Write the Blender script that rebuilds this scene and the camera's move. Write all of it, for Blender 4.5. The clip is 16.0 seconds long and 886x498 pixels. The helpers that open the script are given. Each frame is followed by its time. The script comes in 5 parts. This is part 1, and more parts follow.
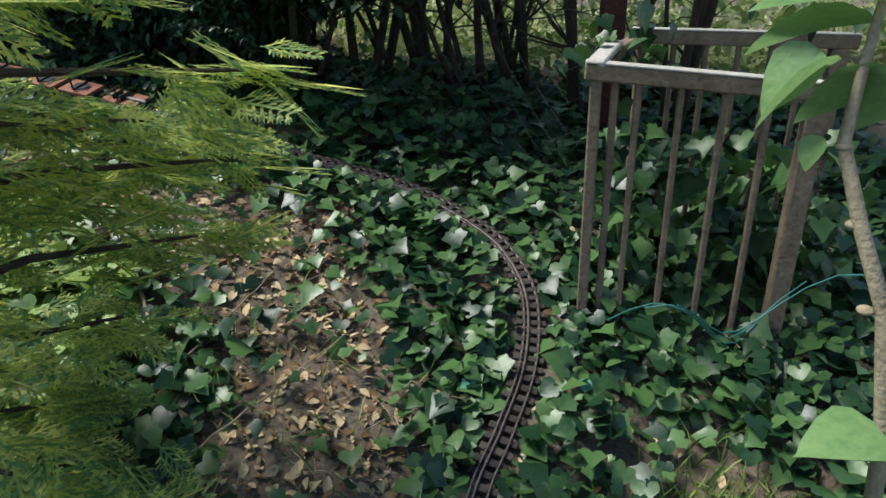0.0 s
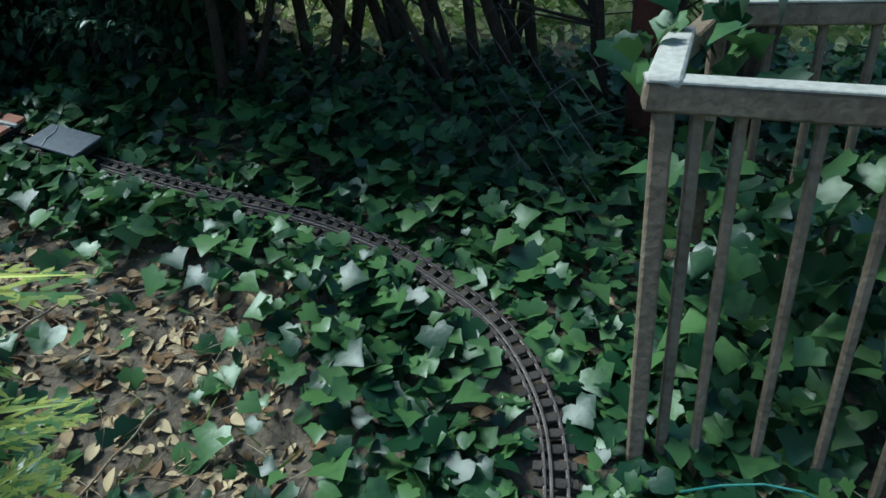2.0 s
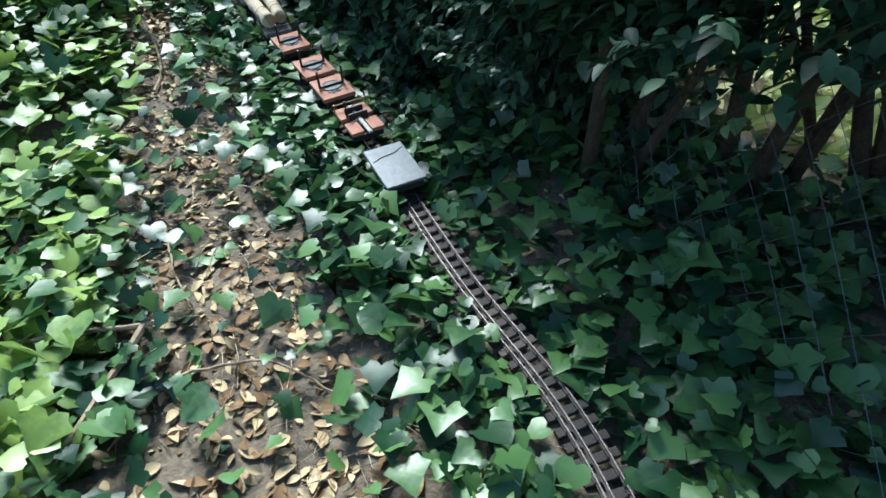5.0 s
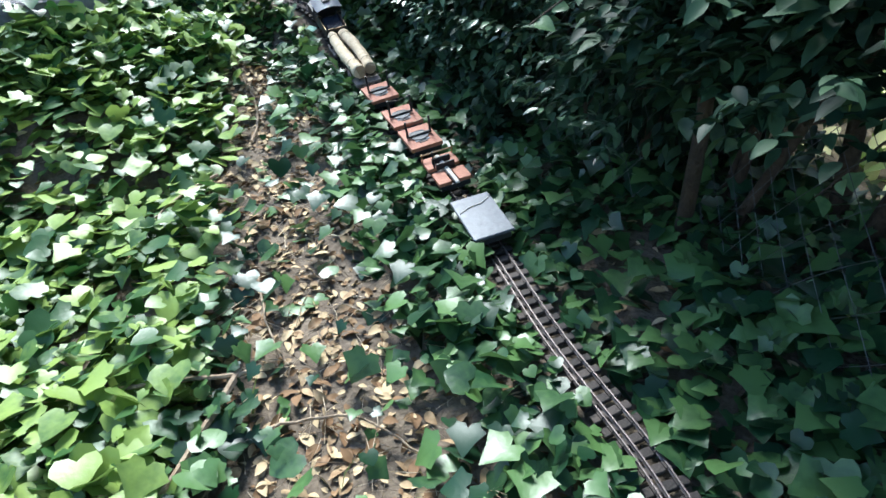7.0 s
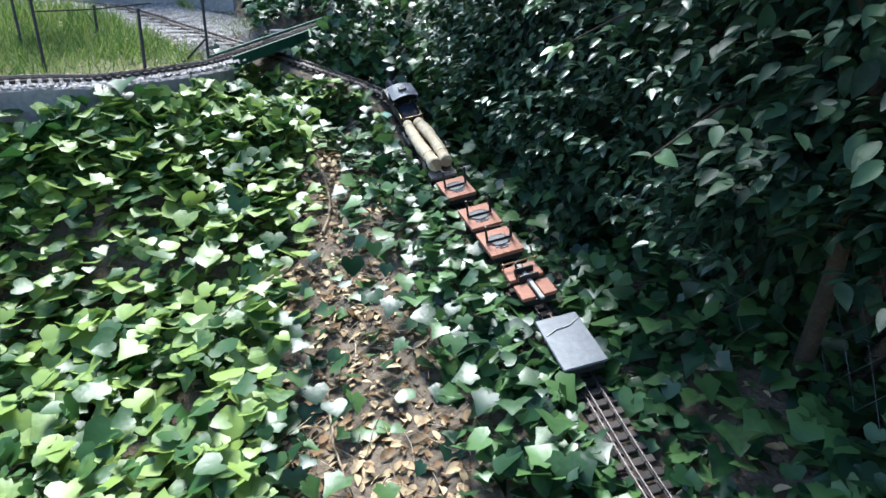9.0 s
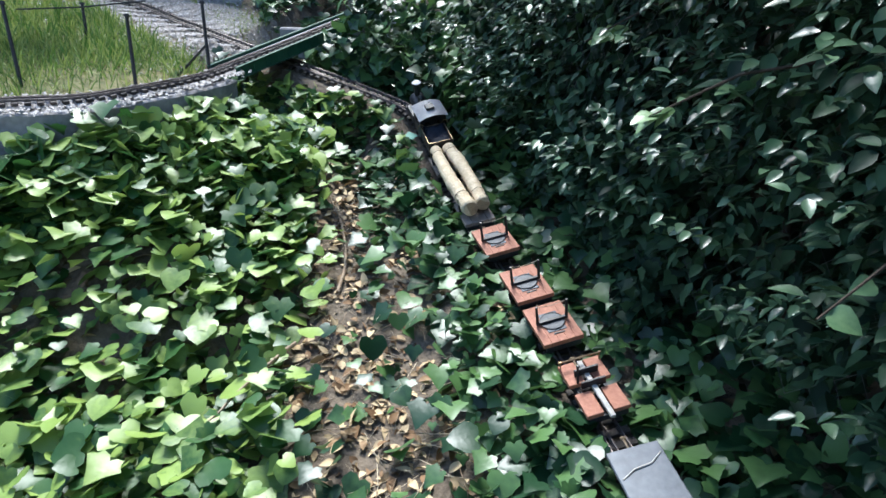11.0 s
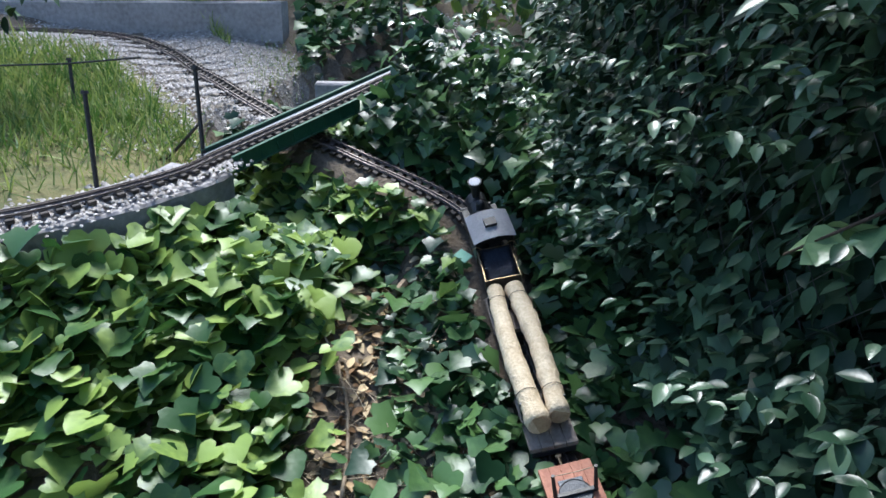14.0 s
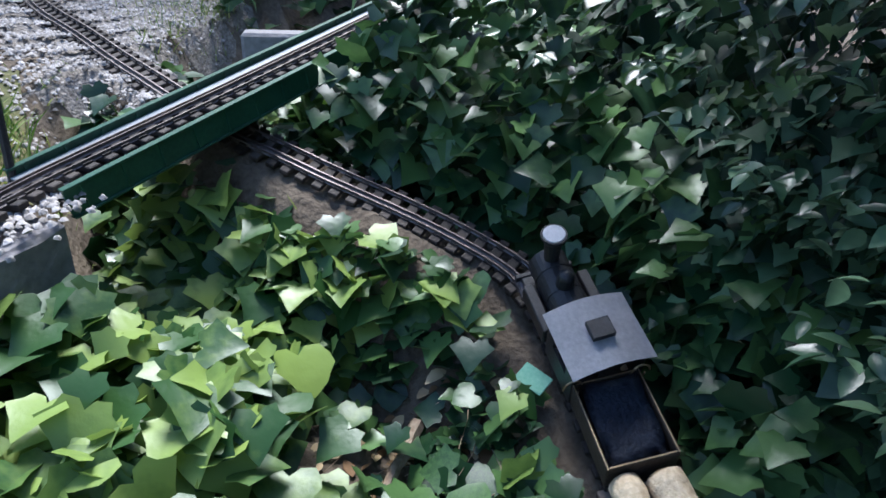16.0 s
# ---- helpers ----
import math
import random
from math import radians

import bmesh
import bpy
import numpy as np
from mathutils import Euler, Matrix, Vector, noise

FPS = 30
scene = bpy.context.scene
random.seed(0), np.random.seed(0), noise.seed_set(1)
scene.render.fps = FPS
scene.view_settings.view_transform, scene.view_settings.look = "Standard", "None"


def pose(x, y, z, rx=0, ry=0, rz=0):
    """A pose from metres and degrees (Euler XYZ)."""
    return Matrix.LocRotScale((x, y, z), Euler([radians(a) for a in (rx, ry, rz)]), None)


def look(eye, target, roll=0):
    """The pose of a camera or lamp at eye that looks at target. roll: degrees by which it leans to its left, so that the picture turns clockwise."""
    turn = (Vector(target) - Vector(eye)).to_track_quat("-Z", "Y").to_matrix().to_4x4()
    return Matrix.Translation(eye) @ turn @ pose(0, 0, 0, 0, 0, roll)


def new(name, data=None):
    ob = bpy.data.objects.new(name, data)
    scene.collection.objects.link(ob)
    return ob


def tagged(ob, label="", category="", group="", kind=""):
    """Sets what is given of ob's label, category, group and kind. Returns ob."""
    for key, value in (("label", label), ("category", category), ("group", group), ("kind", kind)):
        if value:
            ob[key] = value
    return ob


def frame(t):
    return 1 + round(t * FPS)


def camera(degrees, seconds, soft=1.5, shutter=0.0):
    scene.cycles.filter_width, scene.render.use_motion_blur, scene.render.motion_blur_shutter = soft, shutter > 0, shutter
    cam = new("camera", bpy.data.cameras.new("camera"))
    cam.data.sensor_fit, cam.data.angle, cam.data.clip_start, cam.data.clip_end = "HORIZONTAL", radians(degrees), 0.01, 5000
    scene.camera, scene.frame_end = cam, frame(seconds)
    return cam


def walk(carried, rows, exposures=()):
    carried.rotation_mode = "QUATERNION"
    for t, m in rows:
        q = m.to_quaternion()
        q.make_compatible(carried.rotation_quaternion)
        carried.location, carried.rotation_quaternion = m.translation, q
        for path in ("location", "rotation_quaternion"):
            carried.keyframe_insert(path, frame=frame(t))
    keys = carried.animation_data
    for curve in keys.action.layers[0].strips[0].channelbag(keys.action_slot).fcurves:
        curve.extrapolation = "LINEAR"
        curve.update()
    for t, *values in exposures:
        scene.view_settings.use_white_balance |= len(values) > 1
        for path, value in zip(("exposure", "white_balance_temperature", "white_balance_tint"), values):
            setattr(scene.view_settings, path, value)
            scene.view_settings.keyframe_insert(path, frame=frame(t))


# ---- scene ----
EXPOSURES = ((0.0, 0.5, 6100, 5), (1.5, 0.3, 5400, -4), (2.6, 0.3, 5050, -8), (3.5, 0.65, 5150, -6), (4.2, 0.85, 5250, -5), (5.0, 1.35, 5450, -1), (8.0, 1.6, 5550, 6), (12.0, 1.45, 5650, 8), (13.3, 1.5, 5650, 9), (14.5, 1.2, 5650, 9), (16.0, 1.2, 5500, 12))
cam = camera(69.0, 16.0, soft=1.6)
# seconds, place, turn
PATH = (
    (0, -0.000, 0.000, 1.300, 65.11, 1.99, 0.66),
    (0.5, 0.002, 0.225, 1.297, 63.87, 2.80, 0.32),
    (1, 0.057, 0.441, 1.250, 63.99, 6.34, 5.13),
    (1.5, 0.101, 0.573, 1.266, 64.11, 5.26, 4.67),
    (2, 0.082, 0.795, 1.267, 61.73, 4.45, 0.68),
    (2.5, 0.046, 1.080, 1.310, 61.13, 2.85, 9.36),
    (3, 0.155, 1.271, 1.270, 59.57, -0.99, 24.67),
    (3.5, 0.109, 1.416, 1.301, 59.92, 0.86, 23.88),
    (4, 0.052, 1.542, 1.324, 58.26, -0.30, 27.98),
    (4.5, 0.112, 1.557, 1.328, 59.19, -4.62, 40.03),
    (5, 0.095, 1.553, 1.347, 62.14, -2.64, 44.28),
    (5.2, 0.099, 1.553, 1.345, 61.94, -1.80, 44.99),
    (7.3, 0.028, 1.563, 1.397, 66.49, -0.44, 52.48),
    (7.5, 0.014, 1.561, 1.418, 68.03, -0.88, 53.51),
    (8, 0.001, 1.554, 1.442, 69.75, -1.89, 55.39),
    (8.2, -0.013, 1.547, 1.451, 70.73, -2.23, 56.11),
    (10.3, -0.455, 1.663, 1.542, 67.15, -0.75, 53.93),
    (10.5, -0.491, 1.676, 1.566, 65.81, -2.20, 54.36),
    (11, -0.563, 1.760, 1.609, 67.93, -2.22, 56.87),
    (11.5, -0.659, 1.982, 1.668, 68.07, -3.56, 61.84),
    (12, -0.792, 2.059, 1.744, 67.30, -3.68, 62.69),
    (12.5, -0.941, 2.086, 1.788, 69.69, -0.26, 64.60),
    (13, -0.988, 2.116, 1.807, 69.56, -1.05, 64.65),
    (13.5, -0.996, 2.146, 1.811, 69.71, -0.96, 65.38),
    (14, -1.300, 2.285, 1.777, 67.77, -1.91, 64.45),
    (14.5, -1.585, 2.380, 1.729, 66.21, -2.33, 63.93),
    (15, -1.865, 2.482, 1.676, 63.74, -2.35, 62.21),
    (15.5, -2.067, 2.524, 1.659, 63.84, -2.41, 61.79),
    (16, -2.255, 2.586, 1.645, 63.62, -2.60, 60.29),
)
walk(cam, [(t, pose(x, y, z, a, b, c)) for t, x, y, z, a, b, c in PATH], exposures=EXPOSURES)

SUN, SKY, SUN_TURN = 3.9, 0.125, -76.0

# the lie of the land and of the two railway lines
SLOPE = (-0.1736, -0.0909, 0.2606)


def bed(x, y):
    """The sloping garden bed."""
    return SLOPE[0] + SLOPE[1] * x + SLOPE[2] * y


LOW_XY = ((-0.06, 0.75), (0.02, 1.1), (0.1, 1.29), (0.18, 1.5), (0.215, 1.72), (0.2, 1.88), (0.13, 2.05), (0.0, 2.19), (-0.17, 2.32), (-0.4, 2.43), (-0.75, 2.54), (-1.25, 2.73),
          (-1.75, 2.89), (-2.2, 3.02), (-2.5, 3.115))
LOW_TRACK = [(x, y, bed(x, y) + 0.02) for x, y in LOW_XY] + [(-2.7, 3.178, 0.955), (-2.87, 3.224, 1.015), (-2.98, 3.242, 1.062), (-3.06, 3.232, 1.092), (-3.13, 3.194, 1.117), (-3.23, 3.124, 1.15),
                                                             (-3.37, 3.005, 1.198), (-3.46, 2.94, 1.225), (-3.555, 2.873, 1.25), (-3.75, 2.81, 1.272), (-3.89, 2.762, 1.295), (-4.04, 2.712, 1.318),
                                                             (-4.25, 2.65, 1.35), (-4.47, 2.58, 1.38), (-4.7, 2.53, 1.412), (-4.9, 2.455, 1.442), (-5.08, 2.34, 1.468), (-5.22, 2.1, 1.486), (-5.3, 1.5, 1.5)]
HIGH_TRACK = [(-3.2, 0.2, 1.17), (-3.14, 1.2, 1.18), (-3.13, 1.72, 1.2), (-3.13, 1.95, 1.2), (-3.18, 2.19, 1.22), (-3.28, 2.41, 1.24), (-3.4, 2.55, 1.26), (-3.6, 2.93, 1.347), (-3.83, 3.36, 1.452), (-4.05, 3.62, 1.5), (-4.5, 3.85, 1.55), (-5.6, 4.15, 1.6)]
TRAIN = 4.25

# ---- light ----
world = bpy.data.worlds.new("sky")
scene.world = world
world.use_nodes = True
wn = world.node_tree.nodes
sky = wn.new("ShaderNodeTexSky")
sky.sky_type = "NISHITA"
sky.sun_disc = False
sky.sun_elevation = radians(58)
sky.sun_rotation = radians(SUN_TURN)
wn["Background"].inputs[1].default_value = SKY
world.node_tree.links.new(sky.outputs[0], wn["Background"].inputs[0])
sun = new("sun", bpy.data.lights.new("sun", "SUN"))
sun.data.energy, sun.data.angle, sun.data.color = SUN, radians(22), (1.0, 0.94, 0.84)
az = radians(SUN_TURN)
sun.matrix_world = look((0, 0, 0), (-math.sin(az) * math.cos(radians(58)), -math.cos(az) * math.cos(radians(58)), -math.sin(radians(58))))

rng = np.random.default_rng(7)


# ---- materials ----
def material(name, low, high, rough=0.7, scale=20.0, bump=0.2, metal=0.0, island=0.0, objects=0.0, spec=0.4, through_light=0.0, fine=6.0):
    """A surface that varies between two colours at two scales, with relief."""
    m = bpy.data.materials.new(name)
    m.use_nodes = True
    n, li = m.node_tree.nodes, m.node_tree.links
    b = n["Principled BSDF"]
    co = n.new("ShaderNodeTexCoord")
    a1, a2 = n.new("ShaderNodeTexNoise"), n.new("ShaderNodeTexNoise")
    a1.inputs["Scale"].default_value, a2.inputs["Scale"].default_value = scale, scale * fine
    a1.inputs["Detail"].default_value, a2.inputs["Detail"].default_value = 4, 6
    for a in (a1, a2):
        li.new(co.outputs["Object"], a.inputs["Vector"])
    mix = n.new("ShaderNodeMath")
    mix.operation = "MULTIPLY_ADD"
    li.new(a2.outputs["Fac"], mix.inputs[0])
    mix.inputs[1].default_value = 0.5
    half = n.new("ShaderNodeMath")
    half.operation = "MULTIPLY"
    li.new(a1.outputs["Fac"], half.inputs[0])
    half.inputs[1].default_value = 0.5
    li.new(half.outputs[0], mix.inputs[2])
    last = mix.outputs[0]
    if island or objects:
        src = n.new("ShaderNodeNewGeometry").outputs["Random Per Island"] if island else n.new("ShaderNodeObjectInfo").outputs["Random"]
        k = island or objects
        sub = n.new("ShaderNodeMath")
        sub.operation = "SUBTRACT"
        li.new(src, sub.inputs[0])
        sub.inputs[1].default_value = 0.5
        add = n.new("ShaderNodeMath")
        add.operation = "MULTIPLY_ADD"
        li.new(sub.outputs[0], add.inputs[0])
        add.inputs[1].default_value = k
        li.new(last, add.inputs[2])
        last = add.outputs[0]
    ramp = n.new("ShaderNodeValToRGB")
    ramp.color_ramp.elements[0].position, ramp.color_ramp.elements[1].position = 0.28, 0.72
    ramp.color_ramp.elements[0].color, ramp.color_ramp.elements[1].color = (*low, 1), (*high, 1)
    li.new(last, ramp.inputs[0])
    li.new(ramp.outputs[0], b.inputs["Base Color"])
    b.inputs["Roughness"].default_value, b.inputs["Metallic"].default_value = rough, metal
    b.inputs["Specular IOR Level"].default_value = spec
    if bump:
        bp = n.new("ShaderNodeBump")
        bp.inputs["Strength"].default_value, bp.inputs["Distance"].default_value = bump, 0.01
        li.new(a2.outputs["Fac"], bp.inputs["Height"])
        li.new(bp.outputs[0], b.inputs["Normal"])
    if through_light:
        t = n.new("ShaderNodeBsdfTranslucent")
        li.new(ramp.outputs[0], t.inputs["Color"])
        mx = n.new("ShaderNodeMixShader")
        mx.inputs[0].default_value = through_light
        li.new(b.outputs[0], mx.inputs[1])
        li.new(t.outputs[0], mx.inputs[2])
        li.new(mx.outputs[0], n["Material Output"].inputs["Surface"])
    return m


M_SOIL = material("soil", (0.05, 0.036, 0.026), (0.2, 0.16, 0.115), 0.95, 6, 0.8, fine=12)
M_LITTER = material("dead_leaf", (0.16, 0.09, 0.04), (0.5, 0.38, 0.22), 0.8, 8, 0.2, island=1.0)
M_TWIG = material("dry_twig", (0.2, 0.14, 0.09), (0.5, 0.42, 0.3), 0.85, 20, 0.3, island=0.6)
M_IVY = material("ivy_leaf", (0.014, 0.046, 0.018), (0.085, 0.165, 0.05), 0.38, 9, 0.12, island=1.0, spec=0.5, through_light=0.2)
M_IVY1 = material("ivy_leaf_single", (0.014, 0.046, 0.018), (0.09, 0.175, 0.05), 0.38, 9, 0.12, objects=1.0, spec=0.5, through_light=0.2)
# same ivy again, with direct sunlight put into a paler, yellower leaf colour
M_IVYSUNLIT = material("ivy_leaf_painted_sunlit", (0.035, 0.095, 0.022), (0.24, 0.34, 0.075), 0.42, 9, 0.12, island=1.0, spec=0.5, through_light=0.25)
# hedge shade is put into the first leaf colour, skylight into the second
M_HEDGE = material("hedge_leaf_painted_shaded", (0.008, 0.024, 0.012), (0.045, 0.088, 0.042), 0.55, 9, 0.1, island=0.9, spec=0.22, through_light=0.06)
M_HEDGETIP = material("hedge_shoot_leaf_painted_skylit", (0.02, 0.05, 0.026), (0.095, 0.16, 0.085), 0.32, 9, 0.1, island=0.9, spec=0.5, through_light=0.08)
M_BIGLEAF = material("broad_leaf", (0.12, 0.26, 0.1), (0.3, 0.44, 0.17), 0.35, 12, 0.2, island=0.5, through_light=0.4)
M_SPRAY = material("spray_leaf", (0.06, 0.13, 0.06), (0.2, 0.3, 0.14), 0.33, 12, 0.15, objects=0.6, spec=0.5, through_light=0.25)
M_CONIFER = material("conifer_spray", (0.2, 0.36, 0.16), (0.8, 0.82, 0.26), 0.55, 2.2, 0.1, island=0.7, through_light=0.7)
M_FARLEAF = material("far_leaf_painted_sunlit", (0.2, 0.3, 0.07), (0.72, 0.72, 0.4), 0.5, 3, 0.1, island=1.0, through_light=0.5)
M_BARK = material("bark", (0.02, 0.014, 0.01), (0.09, 0.065, 0.045), 0.95, 14, 0.8)
M_REDBARK = material("reddish_bark", (0.03, 0.012, 0.008), (0.13, 0.04, 0.025), 0.9, 10, 0.8)
M_BARKPALE = material("pale_bark", (0.2, 0.16, 0.1), (0.42, 0.36, 0.24), 0.9, 18, 0.5)
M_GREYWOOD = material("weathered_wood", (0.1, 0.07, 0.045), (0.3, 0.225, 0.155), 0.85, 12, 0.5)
# pale wood and cord; on the pen rails this paleness paints sunlight
M_GREYWOODTOP = material("pale_and_sunlit_wood", (0.3, 0.27, 0.23), (0.55, 0.52, 0.47), 0.8, 12, 0.4)
M_REDWOOD = material("red_deck", (0.24, 0.085, 0.05), (0.44, 0.19, 0.11), 0.65, 18, 0.25)
M_GREYDECK = material("grey_deck", (0.12, 0.095, 0.075), (0.27, 0.22, 0.18), 0.8, 18, 0.3)
M_LOG = material("peeled_log", (0.4, 0.3, 0.18), (0.74, 0.62, 0.43), 0.8, 26, 0.5, fine=5)
M_LOGEND = material("log_end", (0.25, 0.16, 0.09), (0.48, 0.36, 0.22), 0.85, 40, 0.4)
M_BLACK = material("black_paint", (0.006, 0.006, 0.007), (0.03, 0.03, 0.033), 0.45, 30, 0.1)
M_TENDER = material("dark_brown_paint", (0.02, 0.014, 0.01), (0.07, 0.05, 0.036), 0.6, 25, 0.2)
M_COAL = material("blue_black_tarp", (0.008, 0.011, 0.02), (0.03, 0.04, 0.07), 0.6, 30, 0.4)
M_BOLSTER = material("worn_grey_metal", (0.03, 0.034, 0.04), (0.12, 0.13, 0.15), 0.5, 30, 0.2, metal=0.4)
M_DISC = material("scuffed_dark_metal", (0.025, 0.028, 0.033), (0.075, 0.08, 0.09), 0.5, 30, 0.2, metal=0.3)
M_ROOF = material("grey_roof_paint", (0.32, 0.32, 0.34), (0.52, 0.52, 0.54), 0.4, 25, 0.1)
M_BRASS = material("brass", (0.22, 0.15, 0.08), (0.42, 0.32, 0.2), 0.42, 30, 0.05, metal=0.8)
M_STEEL = material("rail_steel", (0.07, 0.055, 0.05), (0.2, 0.17, 0.16), 0.45, 40, 0.2, metal=0.5)
M_SLEEPER = material("sleeper_plastic", (0.018, 0.014, 0.012), (0.07, 0.055, 0.045), 0.75, 30, 0.3, objects=0.4)
M_CONCRETE = material("concrete", (0.16, 0.15, 0.15), (0.38, 0.36, 0.36), 0.9, 5, 0.5, fine=10)
M_GRAVEL = material("gravel", (0.24, 0.22, 0.2), (0.46, 0.43, 0.41), 0.9, 14, 0.6, island=0.6)
M_GRAVELBED = material("gravelly_soil", (0.07, 0.06, 0.05), (0.4, 0.36, 0.32), 0.95, 30, 1.0, fine=4)
M_GREEN = material("green_girder", (0.012, 0.05, 0.03), (0.03, 0.1, 0.06), 0.4, 20, 0.1)
M_GRASS = material("grass", (0.07, 0.15, 0.025), (0.28, 0.33, 0.09), 0.6, 1.6, 0.1, island=0.8, through_light=0.3)
M_LAWN = material("lawn_soil", (0.05, 0.075, 0.022), (0.2, 0.16, 0.07), 0.95, 3, 0.9, fine=14)
M_WIRE = material("galvanised_wire", (0.05, 0.05, 0.05), (0.13, 0.13, 0.13), 0.5, 60, 0.1, metal=0.6)
M_GREENWIRE = material("green_wire", (0.02, 0.1, 0.09), (0.05, 0.2, 0.17), 0.5, 30, 0.1)
M_ROD = material("black_rod", (0.01, 0.01, 0.01), (0.045, 0.04, 0.038), 0.6, 30, 0.2)
M_GLARE = material("pale_tin_deck", (0.07, 0.078, 0.09), (0.15, 0.16, 0.18), 0.5, 10, 0.1, metal=0.1)
M_TIN = material("bluish_tin", (0.16, 0.18, 0.2), (0.32, 0.35, 0.38), 0.45, 14, 0.15, metal=0.3)
M_SIGN = material("green_card", (0.1, 0.3, 0.2), (0.2, 0.42, 0.3), 0.6, 30, 0.1)


# ---- mesh tools ----
def mesh_of(bm, mat, smooth=False):
    me = bpy.data.meshes.new("mesh")
    bm.to_mesh(me)
    bm.free()
    me.materials.append(mat)
    if smooth:
        me.shade_smooth()
        for poly in me.polygons:
            if len(poly.vertices) > 4:
                poly.use_smooth = False
    return me


def part(name, bm, mat, parent, label="", smooth=False):
    ob = new(name, mesh_of(bm, mat, smooth))
    ob.parent = parent
    if label:
        tagged(ob, label)
    return ob


def thing(name, label, category, group="", kind=""):
    return tagged(new(name), label, category, group, kind)


def box(bm, size, m=Matrix(), bevel=0.0):
    r = bmesh.ops.create_cube(bm, size=1.0, matrix=m @ Matrix.Diagonal((*size, 1)))
    if bevel:
        es = list({e for v in r["verts"] for e in v.link_edges})
        bmesh.ops.bevel(bm, geom=es, offset=bevel, segments=1, affect="EDGES")
    return bm


def rod(bm, a, b, r0, r1=None, seg=8):
    a, b = Vector(a), Vector(b)
    d = b - a
    m = Matrix.Translation((a + b) / 2) @ d.to_track_quat("Z", "Y").to_matrix().to_4x4()
    bmesh.ops.create_cone(bm, cap_ends=True, segments=seg, radius1=r0, radius2=r0 if r1 is None else r1, depth=d.length, matrix=m)
    return bm


def tube(bm, pts, radii, seg=7):
    """A bent, tapered tube through points."""
    pts = [Vector(p) for p in pts]
    rings = []
    for i, p in enumerate(pts):
        d = (pts[min(i + 1, len(pts) - 1)] - pts[max(i - 1, 0)]).normalized()
        q = d.to_track_quat("Z", "Y")
        r = radii[i] if isinstance(radii, (list, tuple)) else radii
        rings.append([bm.verts.new(p + q @ Vector((r * math.cos(k * 6.2832 / seg), r * math.sin(k * 6.2832 / seg), 0))) for k in range(seg)])
    for a, b in zip(rings, rings[1:]):
        for k in range(seg):
            bm.faces.new((a[k], a[(k + 1) % seg], b[(k + 1) % seg], b[k]))
    bm.faces.new(rings[0][::-1])
    bm.faces.new(rings[-1])
    return bm


def raw(name, v, f, mat, parent=None, smooth=False):
    me = bpy.data.meshes.new("mesh")
    me.from_pydata(v, [], f)
    me.materials.append(mat)
    if smooth:
        me.shade_smooth()
    ob = new(name, me)
    ob.parent = parent
    return ob


def turn_matrices(yaw, pitch, roll):
    """Rotation matrices from arrays of angles: Rz(yaw) Rx(pitch) Ry(roll)."""
    cy, sy, cp, sp, cr, sr = np.cos(yaw), np.sin(yaw), np.cos(pitch), np.sin(pitch), np.cos(roll), np.sin(roll)
    o, z = np.ones_like(cy), np.zeros_like(cy)
    rz = np.stack([np.stack([cy, -sy, z], -1), np.stack([sy, cy, z], -1), np.stack([z, z, o], -1)], -2)
    rx = np.stack([np.stack([o, z, z], -1), np.stack([z, cp, -sp], -1), np.stack([z, sp, cp], -1)], -2)
    ry = np.stack([np.stack([cr, z, sr], -1), np.stack([z, o, z], -1), np.stack([-sr, z, cr], -1)], -2)
    return rz @ rx @ ry


def scatter(name, shape, pos, turn, size, mat, parent=None, smooth=True):
    """Many small pieces of one shape as one mesh."""
    v0, f0 = np.array(shape[0]), shape[1]
    n, k = len(pos), len(v0)
    v = np.einsum("nij,kj->nki", turn, v0) * np.asarray(size).reshape(-1, 1, 1) + np.asarray(pos)[:, None, :]
    me = bpy.data.meshes.new("mesh")
    lens = np.array([len(f) for f in f0])
    flat = np.concatenate([np.array(f) for f in f0])
    loops = (flat[None, :] + k * np.arange(n)[:, None]).ravel()
    me.vertices.add(n * k)
    me.vertices.foreach_set("co", v.astype(np.float32).ravel())
    me.loops.add(len(loops))
    me.loops.foreach_set("vertex_index", loops.astype(np.int32))
    tot = np.tile(lens, n)
    me.polygons.add(len(tot))
    me.polygons.foreach_set("loop_start", np.concatenate([[0], np.cumsum(tot)[:-1]]).astype(np.int32))
    me.update(calc_edges=True)
    me.validate()
    me.materials.append(mat)
    if smooth:
        me.shade_smooth()
    ob = new(name, me)
    ob.parent = parent
    return ob


# leaf shapes lie flat with the stalk at the origin and the tip along +y, about 1 across
def leaf_shape(outline, fold=0.18, droop=0.25):
    right = [(x, y, fold * x - droop * y * y) for x, y in outline]
    left = [(-x, y, z) for x, y, z in right if x > 1e-6]
    rib = [(0, y, -droop * y * y) for y in (0.0, 0.33, 0.66)]
    tip = (0, outline[-1][1], -droop * outline[-1][1] ** 2)
    r = [p for p in right if p[0] > 1e-6]
    v = [*rib, tip, *r, *left]
    n = len(r)
    mids = [0, 1, 2, 3]
    faces = []
    for base, flip in ((4, False), (4 + n, True)):
        prev = 0
        for i in range(n):
            want = min(3, max(0, int(round(r[i][1] * 3 + 0.2))))
            if i:
                f = (prev, base + i - 1, base + i)
                faces.append(f[::-1] if flip else f)
            if want > prev:
                f = (prev, base + i, want)
                faces.append(f[::-1] if flip else f)
                prev = want
        if prev != 3:
            f = (prev, base + n - 1, 3)
            faces.append(f[::-1] if flip else f)
    return v, faces


